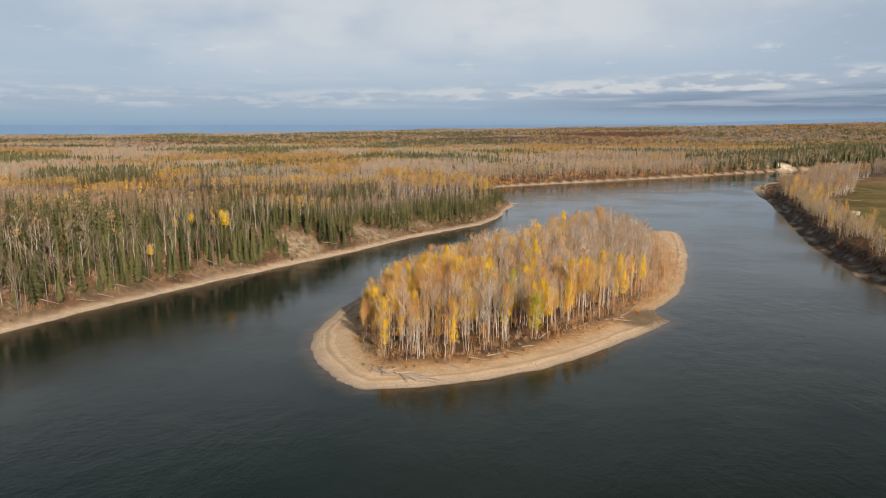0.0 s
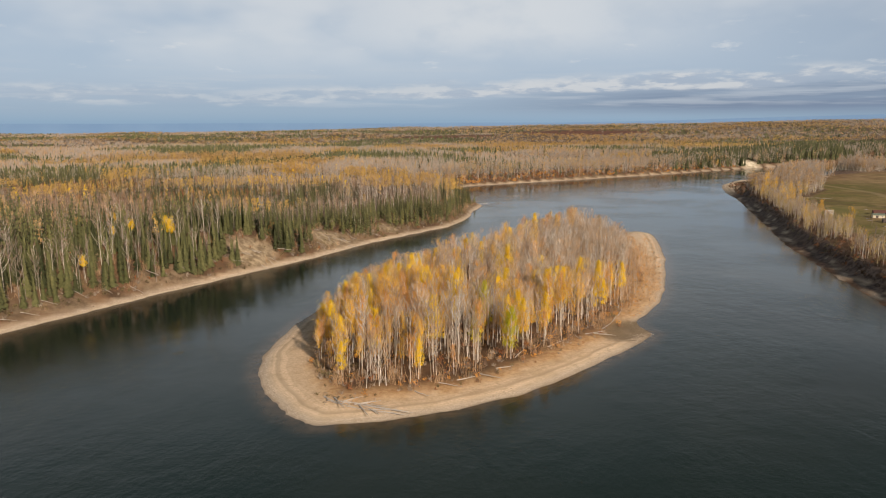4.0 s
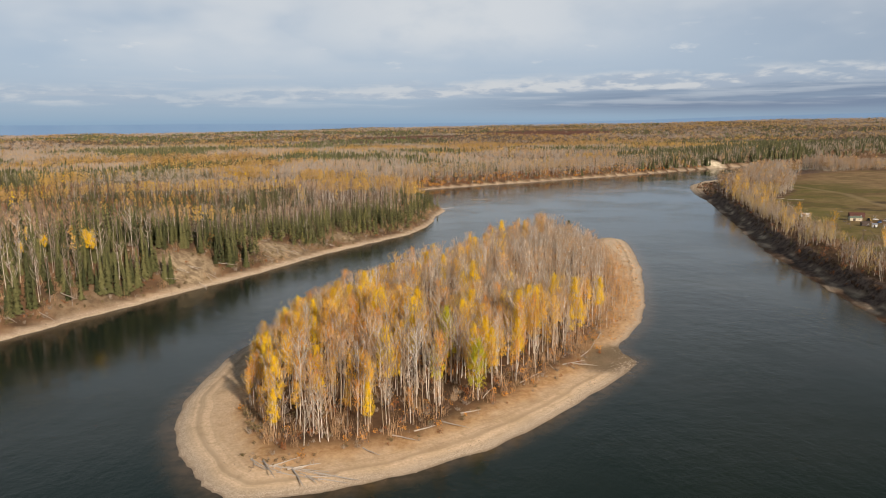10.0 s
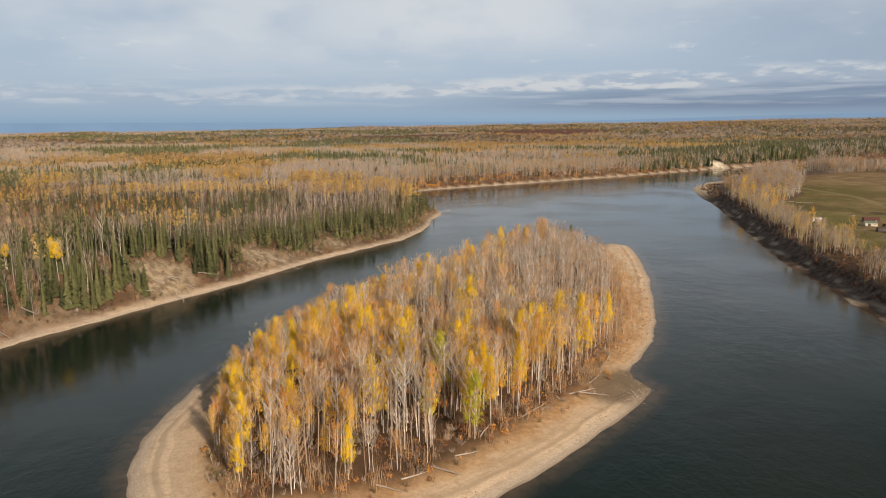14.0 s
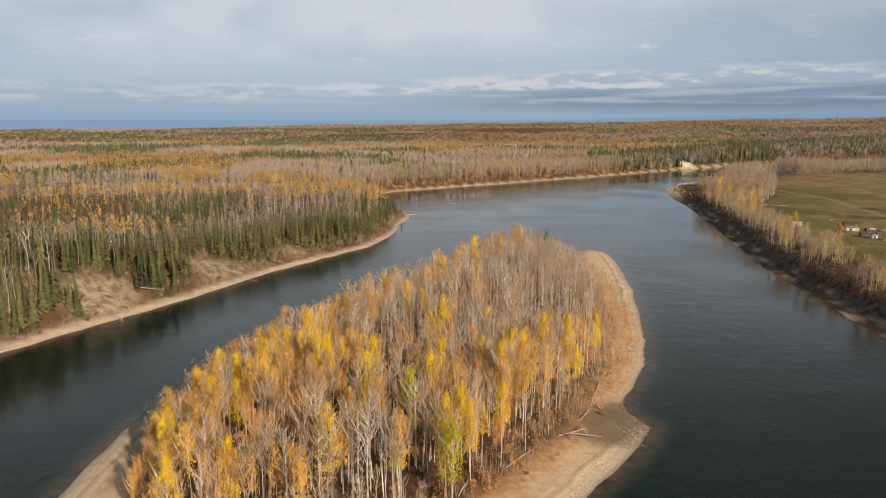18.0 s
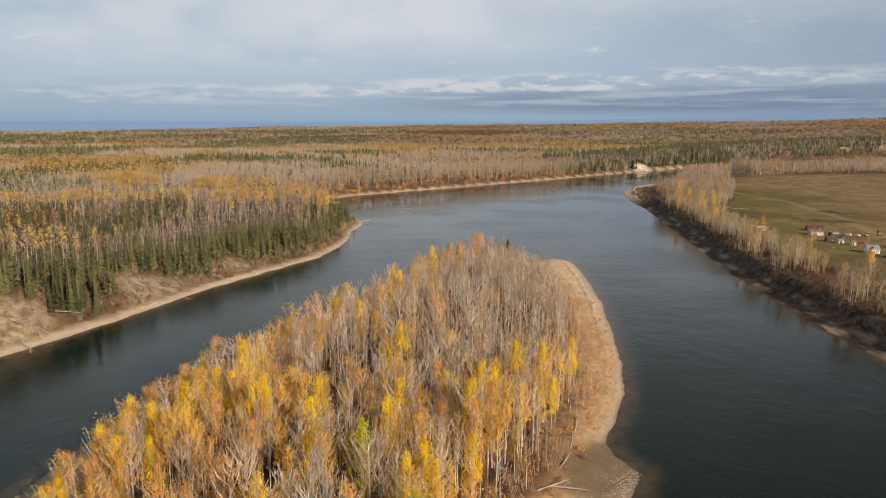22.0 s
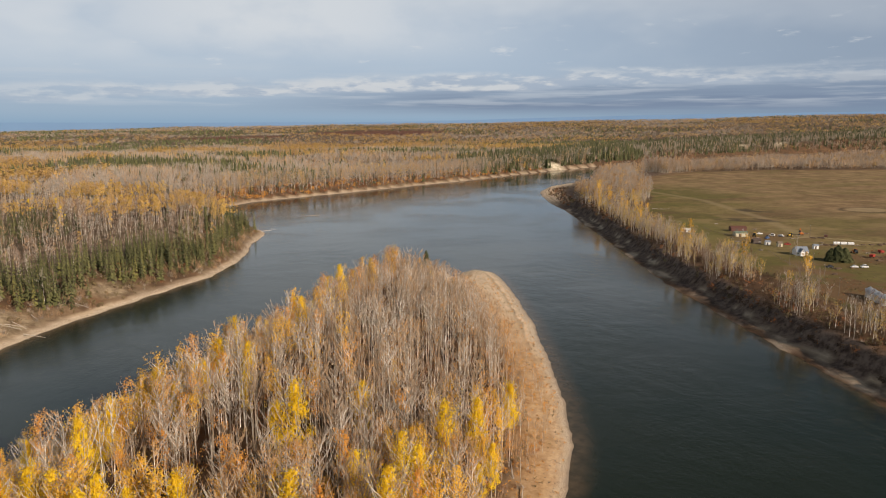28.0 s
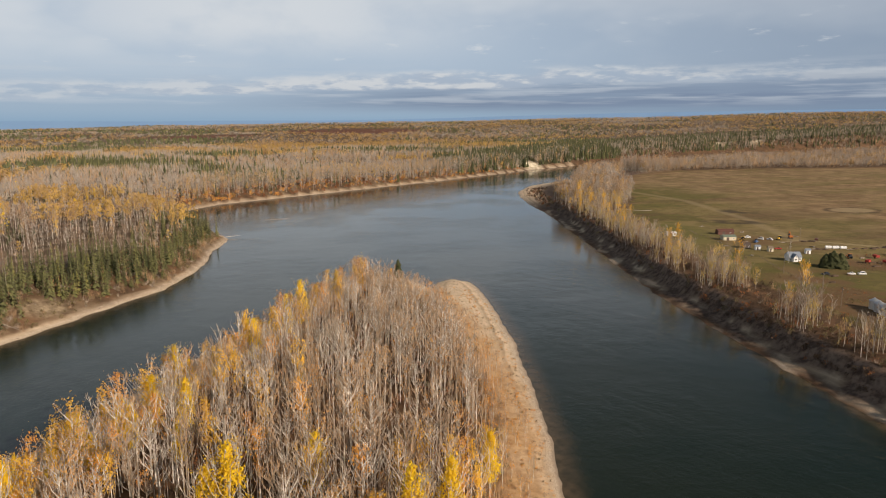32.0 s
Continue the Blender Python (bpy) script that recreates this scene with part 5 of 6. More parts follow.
def farmhouse(x, y, turn):
    root = tagged(new("farmhouse"), "small white farmhouse with grey shingle roof", "house")
    sx, sy = 8.6, 7.2
    part("wall", gable(sx, sy, 3.0, 5.9), "white_paint", root)
    for side in (-1, 1):
        part("roof_slope", roof_side(sx, sy, 3.0, 5.9, side), "grey_shingle", root, "blue-grey shingles")
    wing = gable(4.0, 3.0, 3.0, 5.0)
    bmesh.ops.transform(wing, matrix=pose(-0.8, -3.6, 0, 0, 0, 90), verts=wing.verts[:])
    part("front_gable", wing, "white_paint", root)
    for side in (-1, 1):
        pitch = roof_side(4.0, 3.0, 3.0, 5.0, side, 0.3)
        bmesh.ops.transform(pitch, matrix=pose(-0.8, -3.6, 0, 0, 0, 90), verts=pitch.verts[:])
        part("gable_roof", pitch, "grey_shingle", root)
    part("chimney", block(0.6, 0.6, 1.6, 1.9, 0.6, 5.0), "dark_board", root)
    door = part("door", block(0.95, 0.12, 2.05, 1.7, -3.63, 0.15), "dark_board", root)
    part("handle", block(0.07, 0.1, 0.15, 2.05, -3.72, 1.15, soft=0), "galvanised", door)
    window(root, 3.1, -3.63, 1.0, 1.1, 1.2)
    window(root, -0.8, -5.62, 1.0, 1.3, 1.2)
    window(root, -0.8, -5.62, 3.1, 0.8, 0.8)
    window(root, -3.4, -3.63, 1.0, 1.0, 1.1)
    window(root, 4.33, -1.5, 1.0, 1.1, 1.2, "side"), window(root, 4.33, 1.5, 1.0, 1.1, 1.2, "side"), window(root, 4.33, 0, 3.6, 0.9, 1.0, "side")
    part("step", block(1.6, 1.0, 0.3, 1.7, -4.15, 0), "fence_wood", root, "wooden doorstep")
    set_down(root, x, y, turn, 0.1)
    root.scale = (0.8, 0.8, 0.85)
    return root


def car(x, y, turn, colour, label, tall=1.0, cab=2.2, shift=-0.2):
    root = tagged(new("car"), label, "car", "cars in the farmyard")
    part("body", block(4.5, 1.8, 0.75 * tall, 0, 0, 0.35, 0.12), colour, root)
    part("cabin", block(cab, 1.6, 0.68 * tall, shift, 0, 0.35 + 0.75 * tall, 0.1, 0.74), colour, root)
    part("windscreen", block(cab * 0.9, 1.64, 0.42 * tall, shift, 0, 0.46 + 0.75 * tall, 0.02, 0.86), "window_glass", root)
    for wx in (-1.4, 1.4):
        for wy in (-0.82, 0.82):
            wheel = part("wheel", rod((wx, wy, 0.33), 0.34, 0.22, 12, axis="Y"), "tyre_rubber", root)
            part("rim", rod((wx, wy * 1.1, 0.33), 0.18, 0.1, 8, axis="Y"), "galvanised", wheel)
    for wy in (-0.6, 0.6):
        part("headlight", block(0.06, 0.3, 0.16, 2.26, wy, 0.7 * tall, soft=0), "white_film", root)
    set_down(root, x, y, turn)
    root.scale = (0.86, 0.86, 0.86)
    return root


def tractor(x, y, turn, colour, label):
    root = tagged(new("tractor"), label, "tractor", "farm machines")
    part("bonnet", block(2.2, 0.9, 0.9, 1.0, 0, 0.9, 0.08), colour, root)
    part("cab", block(1.5, 1.5, 1.6, -0.7, 0, 1.1, 0.08, 0.88), "window_glass", root)
    part("cab_roof", block(1.7, 1.6, 0.16, -0.7, 0, 2.7, 0.05), colour, root)
    part("exhaust", rod((1.2, 0.3, 2.2), 0.06, 1.0, 6), "dark_metal", root)
    for wx, r in ((-0.9, 0.8), (1.5, 0.5)):
        for wy in (-0.95, 0.95):
            wheel = part("wheel", rod((wx, wy, r), r, 0.42, 14, axis="Y"), "tyre_rubber", root)
            part("rim", rod((wx, wy * 1.13, r), r * 0.5, 0.25, 10, axis="Y"), colour, wheel)
    return set_down(root, x, y, turn)


def trailer(x, y, turn, colour, label):
    root = tagged(new("farm_trailer"), label, "trailer", "farm machines")
    part("box", block(3.6, 2.0, 1.3, 0, 0, 0.8, 0.06), colour, root)
    part("drawbar", block(1.6, 0.14, 0.14, 2.5, 0, 0.7, 0.02), "dark_metal", root)
    for wy in (-0.95, 0.95):
        part("wheel", rod((-0.3, wy, 0.42), 0.42, 0.26, 12, axis="Y"), "tyre_rubber", root)
    return set_down(root, x, y, turn)


def digger(x, y, turn):
    root = tagged(new("excavator"), "orange excavator with its boom raised", "excavator")
    for wy in (-1.0, 1.0):
        part("track", block(3.4, 0.55, 0.8, 0, wy, 0, 0.2), "dark_metal", root)
    part("body", block(2.8, 2.2, 1.2, -0.3, 0, 0.85, 0.12), "machine_orange", root)
    part("cab", block(1.2, 0.9, 1.3, 0.6, 0.6, 2.0, 0.08, 0.9), "window_glass", root)
    for name, at, long, tilt in (("boom", (2.3, -0.3, 3.1), 3.6, -48), ("stick", (4.2, -0.3, 3.4), 2.6, 55)):
        bm = block(long, 0.4, 0.4, 0, 0, -0.2, 0.05)
        bmesh.ops.transform(bm, matrix=Matrix.Translation(at) @ Matrix.Rotation(radians(tilt), 4, "Y"), verts=bm.verts[:])
        part(name, bm, "machine_orange", root)
    part("bucket", block(0.9, 1.0, 0.8, 4.9, -0.3, 1.6, 0.1, 0.7), "dark_metal", root)
    return set_down(root, x, y, turn)


def silo(x, y):
    root = tagged(new("grain_bin"), "round galvanised steel grain bin with cone roof", "silo", "grain bins")
    bm = bmesh.new()
    n, rows = 28, 17
    grid = [[bm.verts.new(((1.9 + 0.03 * (j % 2)) * math.cos(6.28319 * i / n), (1.9 + 0.03 * (j % 2)) * math.sin(6.28319 * i / n), 3.6 * j / (rows - 1))) for i in range(n)] for j in range(rows)]
    for j in range(rows - 1):
        for i in range(n):
            bm.faces.new((grid[j][i], grid[j][(i + 1) % n], grid[j + 1][(i + 1) % n], grid[j + 1][i]))
    part("wall", bm, "galvanised", root, "ribbed galvanised steel wall")
    part("roof", rod((0, 0, 4.15), 2.1, 1.1, 28, 0.3), "galvanised", root)
    part("vent", rod((0, 0, 4.8), 0.3, 0.3, 12), "galvanised", root)
    part("hatch", block(0.7, 0.12, 1.2, 0, -1.95, 0.3), "dark_metal", root)
    return set_down(root, x, y, 20)


def utility_pole(x, y, h=9.0):
    root = tagged(new("utility_pole"), "weathered wooden utility pole with a crossarm", "pole", "utility poles")
    part("pole", rod((0, 0, h / 2), 0.15, h, 8, 0.10), "fence_wood", root)
    part("crossarm", block(2.0, 0.12, 0.14, 0, 0, h - 0.8, 0.01), "fence_wood", root)
    for ix in (-0.85, 0.85):
        part("insulator", rod((ix, 0, h - 0.55), 0.06, 0.22, 6), "white_film", root)
    return set_down(root, x, y, 60, 0.2)


def fence(points, label="weathered post and rail fence on the pasture"):
    root = tagged(new("fence"), label, "fence", "pasture fences")
    posts = []
    for (ax, ay), (bx, by) in zip(points, points[1:]):
        n = max(2, int(math.hypot(bx - ax, by - ay) / 4))
        posts += [(ax + (bx - ax) * i / n, ay + (by - ay) * i / n) for i in range(n)]
    posts.append(points[-1])
    tops = [Vector((px, py, ground_at(px, py))) for px, py in posts]
    post_me = None
    for p in tops:
        if post_me is None:
            ob = part("post", rod((0, 0, 0.65), 0.09, 1.5, 6), "fence_wood", root)
            post_me = ob.data
        else:
            ob = new("post", post_me)
            ob.parent = root
        ob.location = p
    for a, b2 in zip(tops, tops[1:]):
        for dz in (0.55, 1.1):
            bm = rod((0, 0, 0), 0.05, (b2 - a).length, 5)
            turn = (b2 - a).to_track_quat("Z", "Y").to_matrix().to_4x4()
            bmesh.ops.transform(bm, matrix=Matrix.Translation((a + b2) / 2 + Vector((0, 0, dz))) @ turn, verts=bm.verts[:])
            part("rail", bm, "fence_wood", root)
    return root


def bale(x, y, turn):
    root = tagged(new("wrapped_bale"), "round hay bale wrapped in white film on grass", "hay bale", "wrapped bales")
    bm = rod((0, 0, 0.95), 0.98, 1.7, 14, axis="X")
    bmesh.ops.bevel(bm, geom=[e for e in bm.edges if e.calc_length() < 0.5], offset=0.1, segments=2, affect="EDGES")
    part("wrap", bm, "white_film", root)
    return set_down(root, x, y, turn)


farmhouse(364, 500, -20)
shed(396, 586, -20, 11, 5, 2.6, 3.8, "barn_red", "barn_red", "long low dark red shed in the farmyard", "barn")
shed(381, 567, -20, 8.5, 5.5, 2.4, 3.4, "cream_paint", "green_roof", "cream shed with a dull green roof")
shed(369, 540, -20, 5.0, 4.2, 2.4, 3.4, "dark_board", "dark_board", "dark board shed in the farmyard")
shed(371, 532.5, -20, 3.0, 2.6, 2.2, 3.0, "white_paint", "grey_shingle", "small white gabled shed beside the dark shed")
shed(374, 525.5, -20, 2.6, 3.0, 2.3, 3.3, "cream_paint", "fence_wood", "small cream-coloured garden shed")
shed(389, 512, -20, 2.8, 2.6, 2.2, 2.9, "white_paint", "grey_shingle", "small white shed beside the house")
shed(357, 594, -30, 6.0, 3.4, 2.4, 2.9, "white_paint", "white_paint", "low white shed behind the bank trees")
car(399, 568, 150, "white_paint", "white pickup parked in the yard", 1.1, 1.8, 0.3)
car(401, 559, 120, "white_paint", "white van parked in the yard", 1.35, 3.2, -0.4)
car(406, 556, 110, "white_paint", "white car parked in the yard")
car(394, 556, 40, "black_paint", "dark car parked in the yard")
car(390, 552, 20, "blue_paint", "blue car parked in the yard")
car(349, 466, 160, "black_paint", "dark car parked on the grass")
car(361, 461, 155, "white_paint", "white car parked on the grass")
car(366, 459, 155, "white_paint", "white van parked on the grass", 1.2, 2.8)
car(383, 528, -30, "red_paint", "red pickup parked beside the house", 1.1, 1.7, 0.3)
tractor(412, 554, 200, "machine_yellow", "yellow tractor in the farmyard")
tractor(389, 562, 30, "machine_yellow", "old yellow tractor beside the green-roofed shed")
digger(424, 556, 60)
for tx, ty, tt in ((395, 478, 20), (412, 486, 70), (403, 473, 110)):
    trailer(tx, ty, tt, "red_paint", "red farm trailer on rough grass")
trailer(430, 541, 40, "barn_red", "rusty red trailer on the track")
tractor(398, 492, 80, "machine_orange", "orange tractor on rough grass")
for k in range(6):
    bale(413 + 1.75 * k, 519 - 1.15 * k + (0.3 if k % 2 else 0), -33)
for px, py in ((310, 410.5), (307.5, 406.3), (305.2, 402.1), (303, 398)):
    silo(px, py)
for px, py in ((340, 469), (299, 417), (332, 477), (318, 442), (420, 545)):
    utility_pole(px, py)
fence([(374, 563), (360, 543), (347, 525)])
fence([(352, 512), (334, 478), (324, 458), (312, 436)])
fence([(382, 605), (374, 588), (374, 563)])

def brush_heap(x, y, turn, size, seed):
    """A long heap of grubbed earth and broken branches."""
    rs = random.Random(seed)
    root = tagged(new("brush_heap"), "brown heap of grubbed earth and broken branches on the pasture", "heap", "brush heaps")
    bm = bmesh.new()
    bmesh.ops.create_icosphere(bm, subdivisions=2, radius=1.0)
    for v in bm.verts:
        k = rs.uniform(0.8, 1.15)
        v.co = Vector((v.co.x * size * 1.6 * k, v.co.y * size * k, max(v.co.z, -0.15) * size * 0.55 * k))
    part("mound", bm, "heap_earth", root)
    _, fine, _ = shrub(seed, size * 1.1, 0, 46, width=0.12, lean=1.0)
    new("branches", mesh_from("branches", fine[0], fine[1], ["twig_brown"])).parent = root
    return set_down(root, x, y, turn, 0.1)


paint("heap_earth", (0.12, 0.08, 0.052), 0.95, wear=0.6)
for k, (px, py) in enumerate(((429, 512), (433.5, 509.5), (438, 507), (443, 508), (448, 507), (453, 509), (421, 543), (426, 541), (409, 517), (405, 519), (399, 478), (391, 470), (350, 462), (337, 452))):
    brush_heap(px, py, 15 * k, 1.3 + 0.5 * ((k * 7) % 5) / 4, 700 + k)
car(428, 489, 100, "white_paint", "white truck parked beside the brush heaps", 1.5, 2.6, -0.6)
car(401, 467, 75, "white_paint", "white van parked on rough grass", 1.45, 3.2, -0.3)
car(424, 484, 140, "black_paint", "dark car parked beside the white truck")

# the big dark spruce beside the house, a pale birch before it
for k, (px, py, h) in enumerate(((367, 477, 9.4), (370, 474.8, 8.2), (364.6, 479.3, 7.6))):
    yard = tree_thing("yard_spruce", spruce(920 + k, h, 22, 22, 0.55, rounded=True), ("bark_dark", None, "needle_dark"), "broad rounded dark green spruce on the lawn", "tree", "spruces on the lawn")
    yard.matrix_basis = pose(px, py, ground_at(px, py))
yard_birch = tree_thing("yard_birch", poplar(901, 13, 0, 200), BARE, "tall bare birch standing before the farmhouse", "tree")
yard_birch.matrix_basis = pose(356, 495.5, ground_at(356, 495.5))
gold_clump = [(312, 447), (316, 451), (309, 443)]
for k, (px, py) in enumerate(gold_clump):
    t = tree_thing("golden_poplar", poplar(910 + k, 13, 420, 60, bare_to=0.2, spread=0.16), ("bark_pale", "twig_tan", "leaf_gold"), "small golden poplar at the edge of the pasture", "tree", "golden poplars by the pasture")
    t.matrix_basis = pose(px, py, ground_at(px, py), 0, 0, 40 * k)

# ---- driftwood, fallen trees, stones ----
def log(x, y, turn, length, r, tilt=2.0, lift=0.0, stubs=3, seed=0, label="weathered grey driftwood log on the beach", name="driftwood_log"):
    rng = random.Random(seed)
    root = tagged(new(name), label, "log", "driftwood")
    w = ([], [])
    pts = [Vector((length * t, rng.uniform(-.02, .02) * length, length * t * math.sin(radians(tilt)) + r * 0.6)) for t in (0, 0.3, 0.65, 1.0)]
    V, F = w
    for p, rr in zip(pts, (r, r * 0.85, r * 0.6, r * 0.25)):
        for k in range(6):
            a = k * math.pi / 3
            V.append((p.x, p.y + rr * math.cos(a), p.z + rr * math.sin(a)))
    for s2 in range(3):
        for k in range(6):
            a, b2 = s2 * 6 + k, s2 * 6 + (k + 1) % 6
            F.append((a, b2, b2 + 6)), F.append((a, b2 + 6, a + 6))
    F += [(0, k, k + 1) for k in range(1, 5)] + [(18, 18 + k + 1, 18 + k) for k in range(1, 5)]
    new("trunk", mesh_from("trunk", V, F, ["driftwood"])).parent = root
    for k in range(stubs):
        st = ([], [])
        p = pts[1].lerp(pts[3], rng.random())
        d = Vector((rng.uniform(0.3, 1), rng.uniform(-1, 1), rng.uniform(0.1, 0.9))).normalized() * length * rng.uniform(0.08, 0.18)
        tube([p, p + d * 0.6, p + d], [r * 0.35, r * 0.2, r * 0.06], 4, st)
        new("branch", mesh_from("branch", st[0], st[1], ["driftwood"])).parent = root
    root.matrix_basis = pose(x, y, ground_at(x, y) - r * 0.25 + lift, 0, 0, turn)
    return root


rows = []
rng = random.Random(6)
for k in range(40):
    px, py = -19 + rng.gauss(0, 6), 229 + rng.gauss(0, 2.2)
    rows.append((bush_grey if k % 3 else bush_dull, px, py, ground_at(px, py) - 0.1, rng.uniform(0.25, 0.6), rng.uniform(0, 6), 0.7))
for k in range(60):
    py = rng.uniform(238, 322)
    px = float(np.interp(py, [234, 262, 298, 325], [-21, -31, -35, -28])) + rng.gauss(0, 1.3)
    rows.append((bush_grey if k % 4 else bush_dull, px, py, ground_at(px, py) - 0.1, rng.uniform(0.6, 1.3), rng.uniform(0, 6), 1.0))
wood_of("tip_brush", rows, "grey leafless brush round the driftwood", "shrubs")
rng = random.Random(5)
for k in range(22):
    log(-26 + 0.85 * k + rng.uniform(-1, 1), 229.5 - 0.42 * k + rng.uniform(-1.6, 1.6), rng.choice((-25, -30, -15, 140, 20, -60)) + rng.uniform(-15, 15), rng.uniform(4, 12), rng.uniform(0.12, 0.26), rng.uniform(0, 4), 0.12 * (k % 3), 3, k)
for k, (px, py, turn, length) in enumerate(((10, 240, -35, 8), (16, 242, 20, 7), (24, 247, -40, 9), (38, 262, 60, 8), (52, 273, 40, 10), (70, 288, 15, 9), (80, 299, 48, 8), (87, 309, 62, 7),
                                            (92, 318, 60, 9), (66, 284, 100, 6), (74, 290, -30, 9), (30, 252, 10, 6), (2, 234, -50, 7), (96, 330, 70, 8))):
    log(px, py, turn, length, 0.2, 3, 0, 4, 40 + k)
# fallen trees on the bluff's foot and slumps
for k in range(26):
    t = k / 25
    px = np.interp(t, [0, 0.2, 0.4, 0.6, 0.8, 1], [-182, -150, -112, -80, -25, 66]) + rng.uniform(-3, 3)
    py = np.interp(t, [0, 0.2, 0.4, 0.6, 0.8, 1], [286, 342, 403, 450, 532, 730]) + rng.uniform(-4, 4)
    log(px - 5, py + 3.5, rng.uniform(-70, 10), rng.uniform(6, 14), rng.uniform(0.12, 0.22), -8, 0.9, 4, 80 + k, "fallen bleached tree lying down the bank", "fallen_tree")
for k in range(12):
    cx, cy = ((-90, 438), (-50, 500))[k % 2]
    log(cx + rng.uniform(-9, 9), cy + rng.uniform(-8, 8), rng.uniform(-80, 0), rng.uniform(5, 10), 0.16, -14, 1.4, 3, 120 + k, "fallen bleached tree on the slumped bank", "fallen_tree")
for k, (px, py, turn) in enumerate(((409, 727, -30), (414, 723, 20), (419, 718, -45), (424, 713, -20))):
    log(px, py, turn, 8, 0.3, 0, 0.1 * k, 2, 150 + k, "pile of grey logs beside the grove")
log(74, 750, 25, 14, 0.25, 0, 0.1, 3, 160, "bleached log lying out into the river")


def stones(name, spots, label):
    V, F = [], []
    rs = random.Random(9)
    for px, py, size in spots:
        bm = bmesh.new()
        bmesh.ops.create_icosphere(bm, subdivisions=1, radius=size)
        n = len(V)
        z0 = max(ground_at(px, py), -0.1)
        for v in bm.verts:
            k = rs.uniform(0.75, 1.2)
            V.append((px + v.co.x * k * 1.2, py + v.co.y * k, z0 + v.co.z * k * 0.6))
        bm.verts.ensure_lookup_table()
        F += [tuple(v.index + n for v in f.verts) for f in bm.faces]
        bm.free()
    return tagged(new(name, mesh_from(name, V, F, ["stone"])), label, "stones", kind="stuff")


spots = []
for k in range(150):
    t = rng.random()
    i = rng.randrange(4, 14)
    (ax, ay), (bx, by) = LEFT_LAND[i], LEFT_LAND[i + 1]
    spots.append((ax + (bx - ax) * t - 0.6 + rng.uniform(-1.5, 2.5), ay + (by - ay) * t + rng.uniform(-1.5, 1.5), rng.uniform(0.15, 0.5)))
for k in range(420):
    t = rng.random()
    px, py = (97 - 9 * t, 294 - 11 * t) if k % 3 else (98 - 30 * t, 303 - 40 * t)
    spots.append((px + rng.gauss(0, 1.3), py + rng.gauss(0, 1.3), rng.uniform(0.08, 0.24)))
for k in range(500):
    i = rng.randrange(20, len(ISLAND) - 1)
    (ax, ay), (bx, by), t = ISLAND[i], ISLAND[i + 1], rng.random()
    spots.append((ax + (bx - ax) * t + rng.gauss(0, 1.2), ay + (by - ay) * t + rng.gauss(0.6, 1.2), rng.uniform(0.07, 0.2)))
stones("shore_stones", spots, "pale boulders and cobbles along the waterline")

dead = tree_thing("dead_tree", poplar(950, 15, 0, 260, limbs=22, spread=0.17, bare_to=0.12, width=0.09), BARE, "spreading dead white tree at the tip of the woods", "tree")
dead.matrix_basis = pose(-9, 237, ground_at(-9, 237) - 0.1)
dead2 = tree_thing("dead_tree", poplar(951, 13, 0, 220, limbs=20, spread=0.17, bare_to=0.12, width=0.09), BARE, "spreading dead white tree at the tip of the woods", "tree")
dead2.matrix_basis = pose(-13, 235.5, ground_at(-13, 235.5) - 0.1, 0, 0, 70)

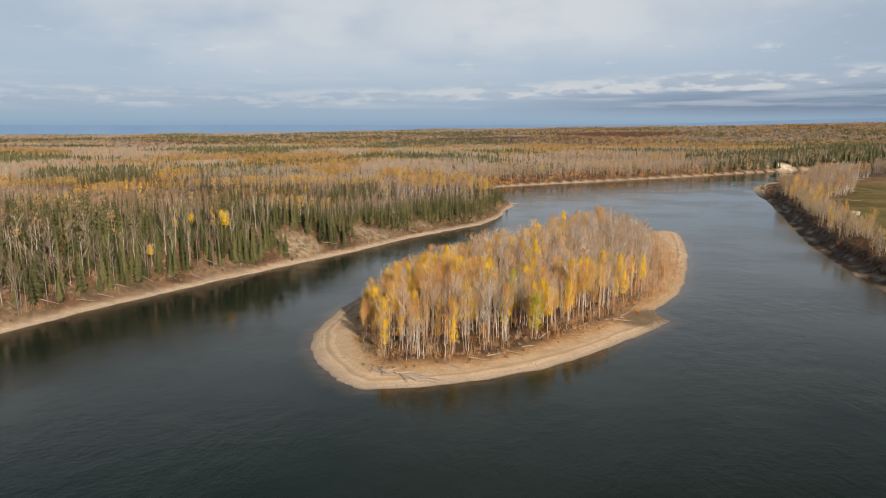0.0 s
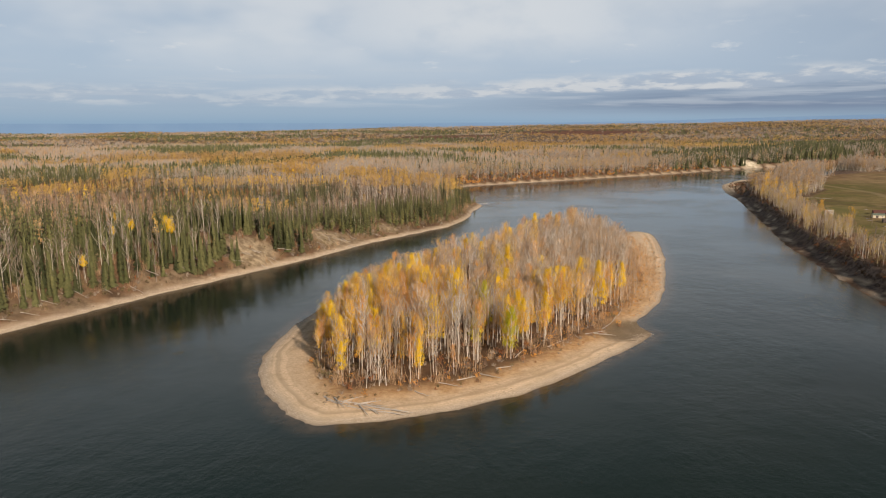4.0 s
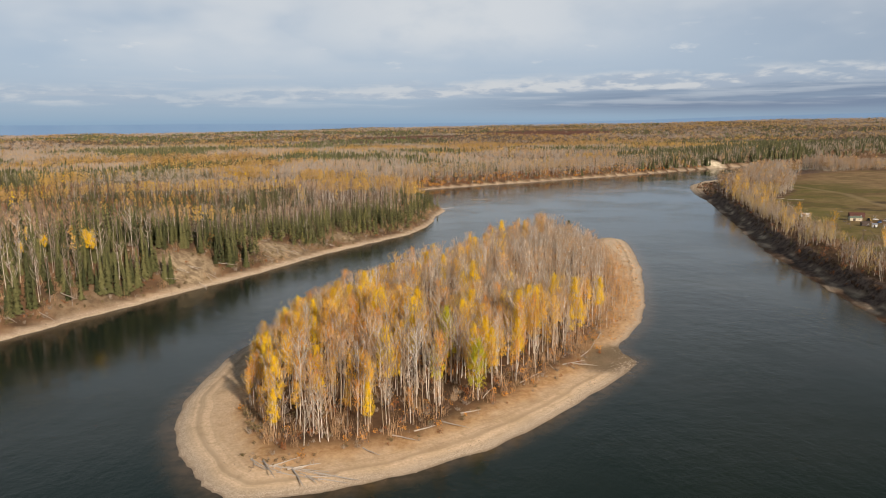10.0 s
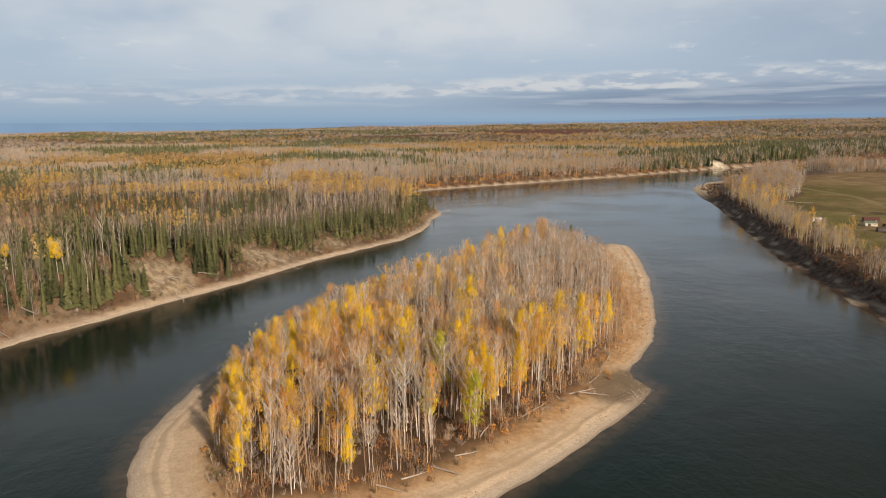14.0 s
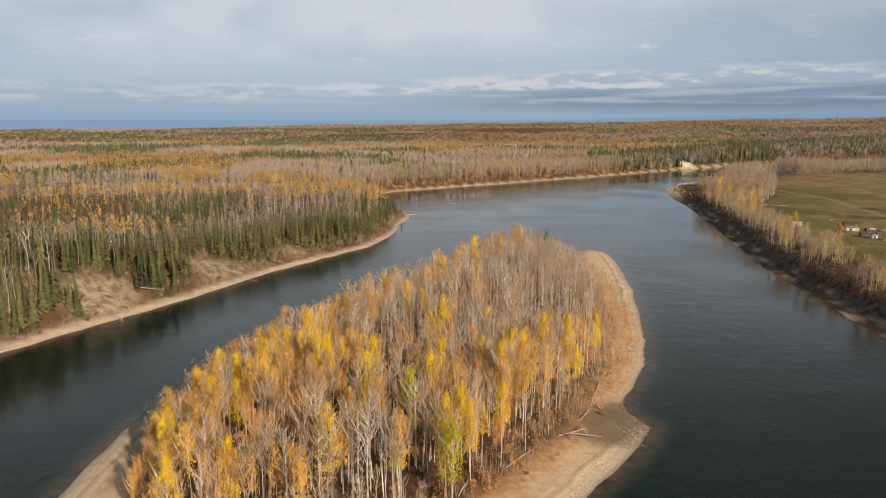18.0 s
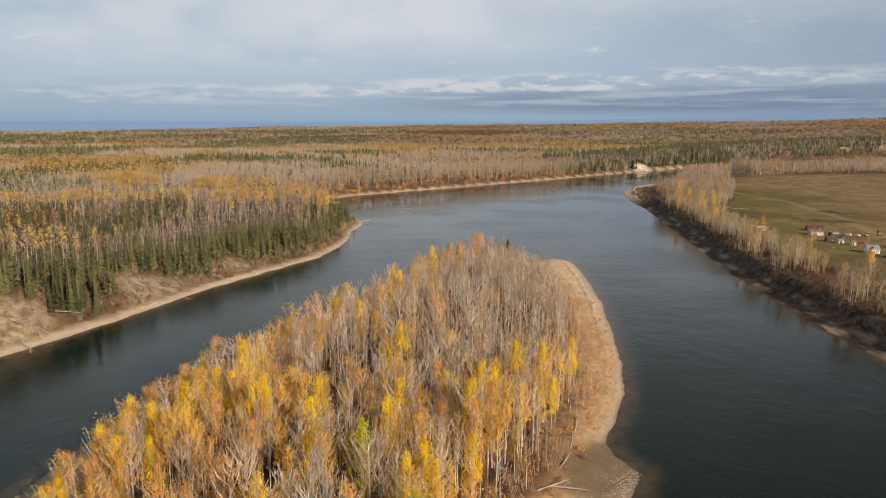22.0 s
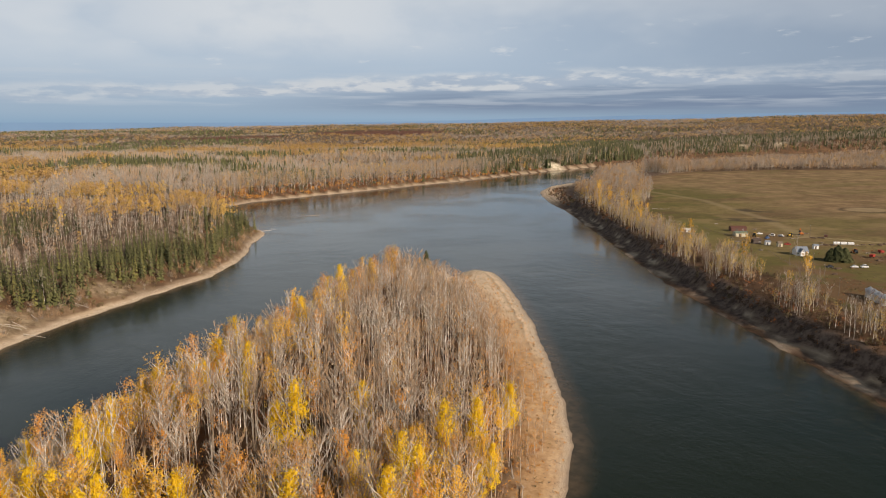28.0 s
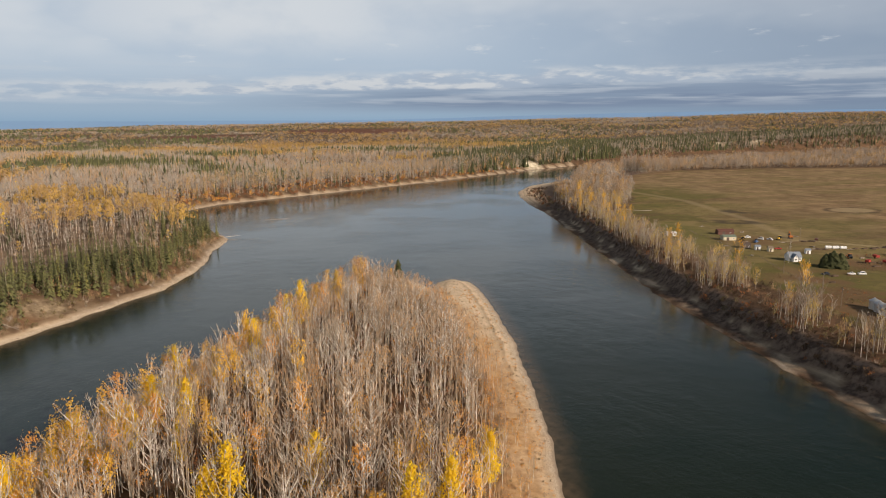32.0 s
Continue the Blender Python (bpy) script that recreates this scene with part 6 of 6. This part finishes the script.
# hills at the edge of sight, glowing blue with painted haze
bm = bmesh.new()
prev = None
for k in range(161):
    a = radians(-52 + 128 * k / 160)
    top = float(np.interp(math.degrees(a), [-40, 4, 12, 20, 29, 40, 50], [91, 90, 95, 104, 124, 146, 152])) + 5 * float(rough2(k * 1.0, 3.0, 9)) + 2 * float(rough2(k * 1.0, 9.0, 2.6)) - 3
    low, mid2 = bm.verts.new((20 + 4690 * math.sin(a), 110 + 4690 * math.cos(a), 0)), bm.verts.new((20 + 4720 * math.sin(a), 110 + 4720 * math.cos(a), top))
    if prev:
        bm.faces.new((prev[0], low, mid2, prev[1]))
    prev = (low, mid2)
bm.normal_update()
m, q, b = surface("far_haze_glow", 1.0, spec=0.0)
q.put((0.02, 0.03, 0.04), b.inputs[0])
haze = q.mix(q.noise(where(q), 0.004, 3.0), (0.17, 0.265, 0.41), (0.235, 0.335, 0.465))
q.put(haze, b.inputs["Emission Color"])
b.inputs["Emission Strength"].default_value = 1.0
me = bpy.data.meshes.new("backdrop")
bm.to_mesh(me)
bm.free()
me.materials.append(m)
tagged(new("backdrop", me), "low hills on the horizon in painted blue haze", "hills", kind="structure")


def lumber_pile(x, y, turn, label, seed):
    """A stack of boards and poles thrown together."""
    rs = random.Random(seed)
    root = tagged(new("lumber_pile"), label, "lumber", "lumber piles")
    for k in range(9):
        bm = block(rs.uniform(2.5, 4.5), rs.uniform(0.15, 0.3), 0.16, 0, 0, 0, 0.02)
        bmesh.ops.transform(bm, matrix=pose(rs.uniform(-0.5, 0.5), rs.uniform(-1, 1), 0.05 + 0.15 * (k // 3), rs.uniform(-4, 4), rs.uniform(-5, 5), rs.uniform(-25, 25)), verts=bm.verts[:])
        part("board", bm, ("fence_wood", "driftwood", "dark_board")[k % 3], root)
    return set_down(root, x, y, turn)


for k, (px, py, turn) in enumerate(((414, 588, 15), (368.5, 561, 70), (353, 519, 30), (432, 560, -40), (405, 489, 25), (422, 510, 10), (362, 549, -20), (407, 621, 0), (427, 540, 20), (406, 546, -30), (386, 556, 40), (378, 552, 10), (402, 520, -15), (410, 526, 60))):
    lumber_pile(px, py, turn, "heap of weathered boards and poles in the yard", k)
rows = []
rng = random.Random(12)
for k in range(420):
    px, py = (rng.gauss(402, 24), rng.gauss(476, 14)) if k % 2 else (rng.gauss(322, 14), rng.gauss(430, 22))
    if float(edge(FIELD, px, py)) > 1:
        rows.append((bush_dull if k % 5 else bush_rust, px, py, ground_at(px, py) - 0.1, rng.uniform(0.25, 0.6), rng.uniform(0, 6), 0.8))
wood_of("pasture_brush", rows, "low brown brush on the rough pasture", "shrubs")
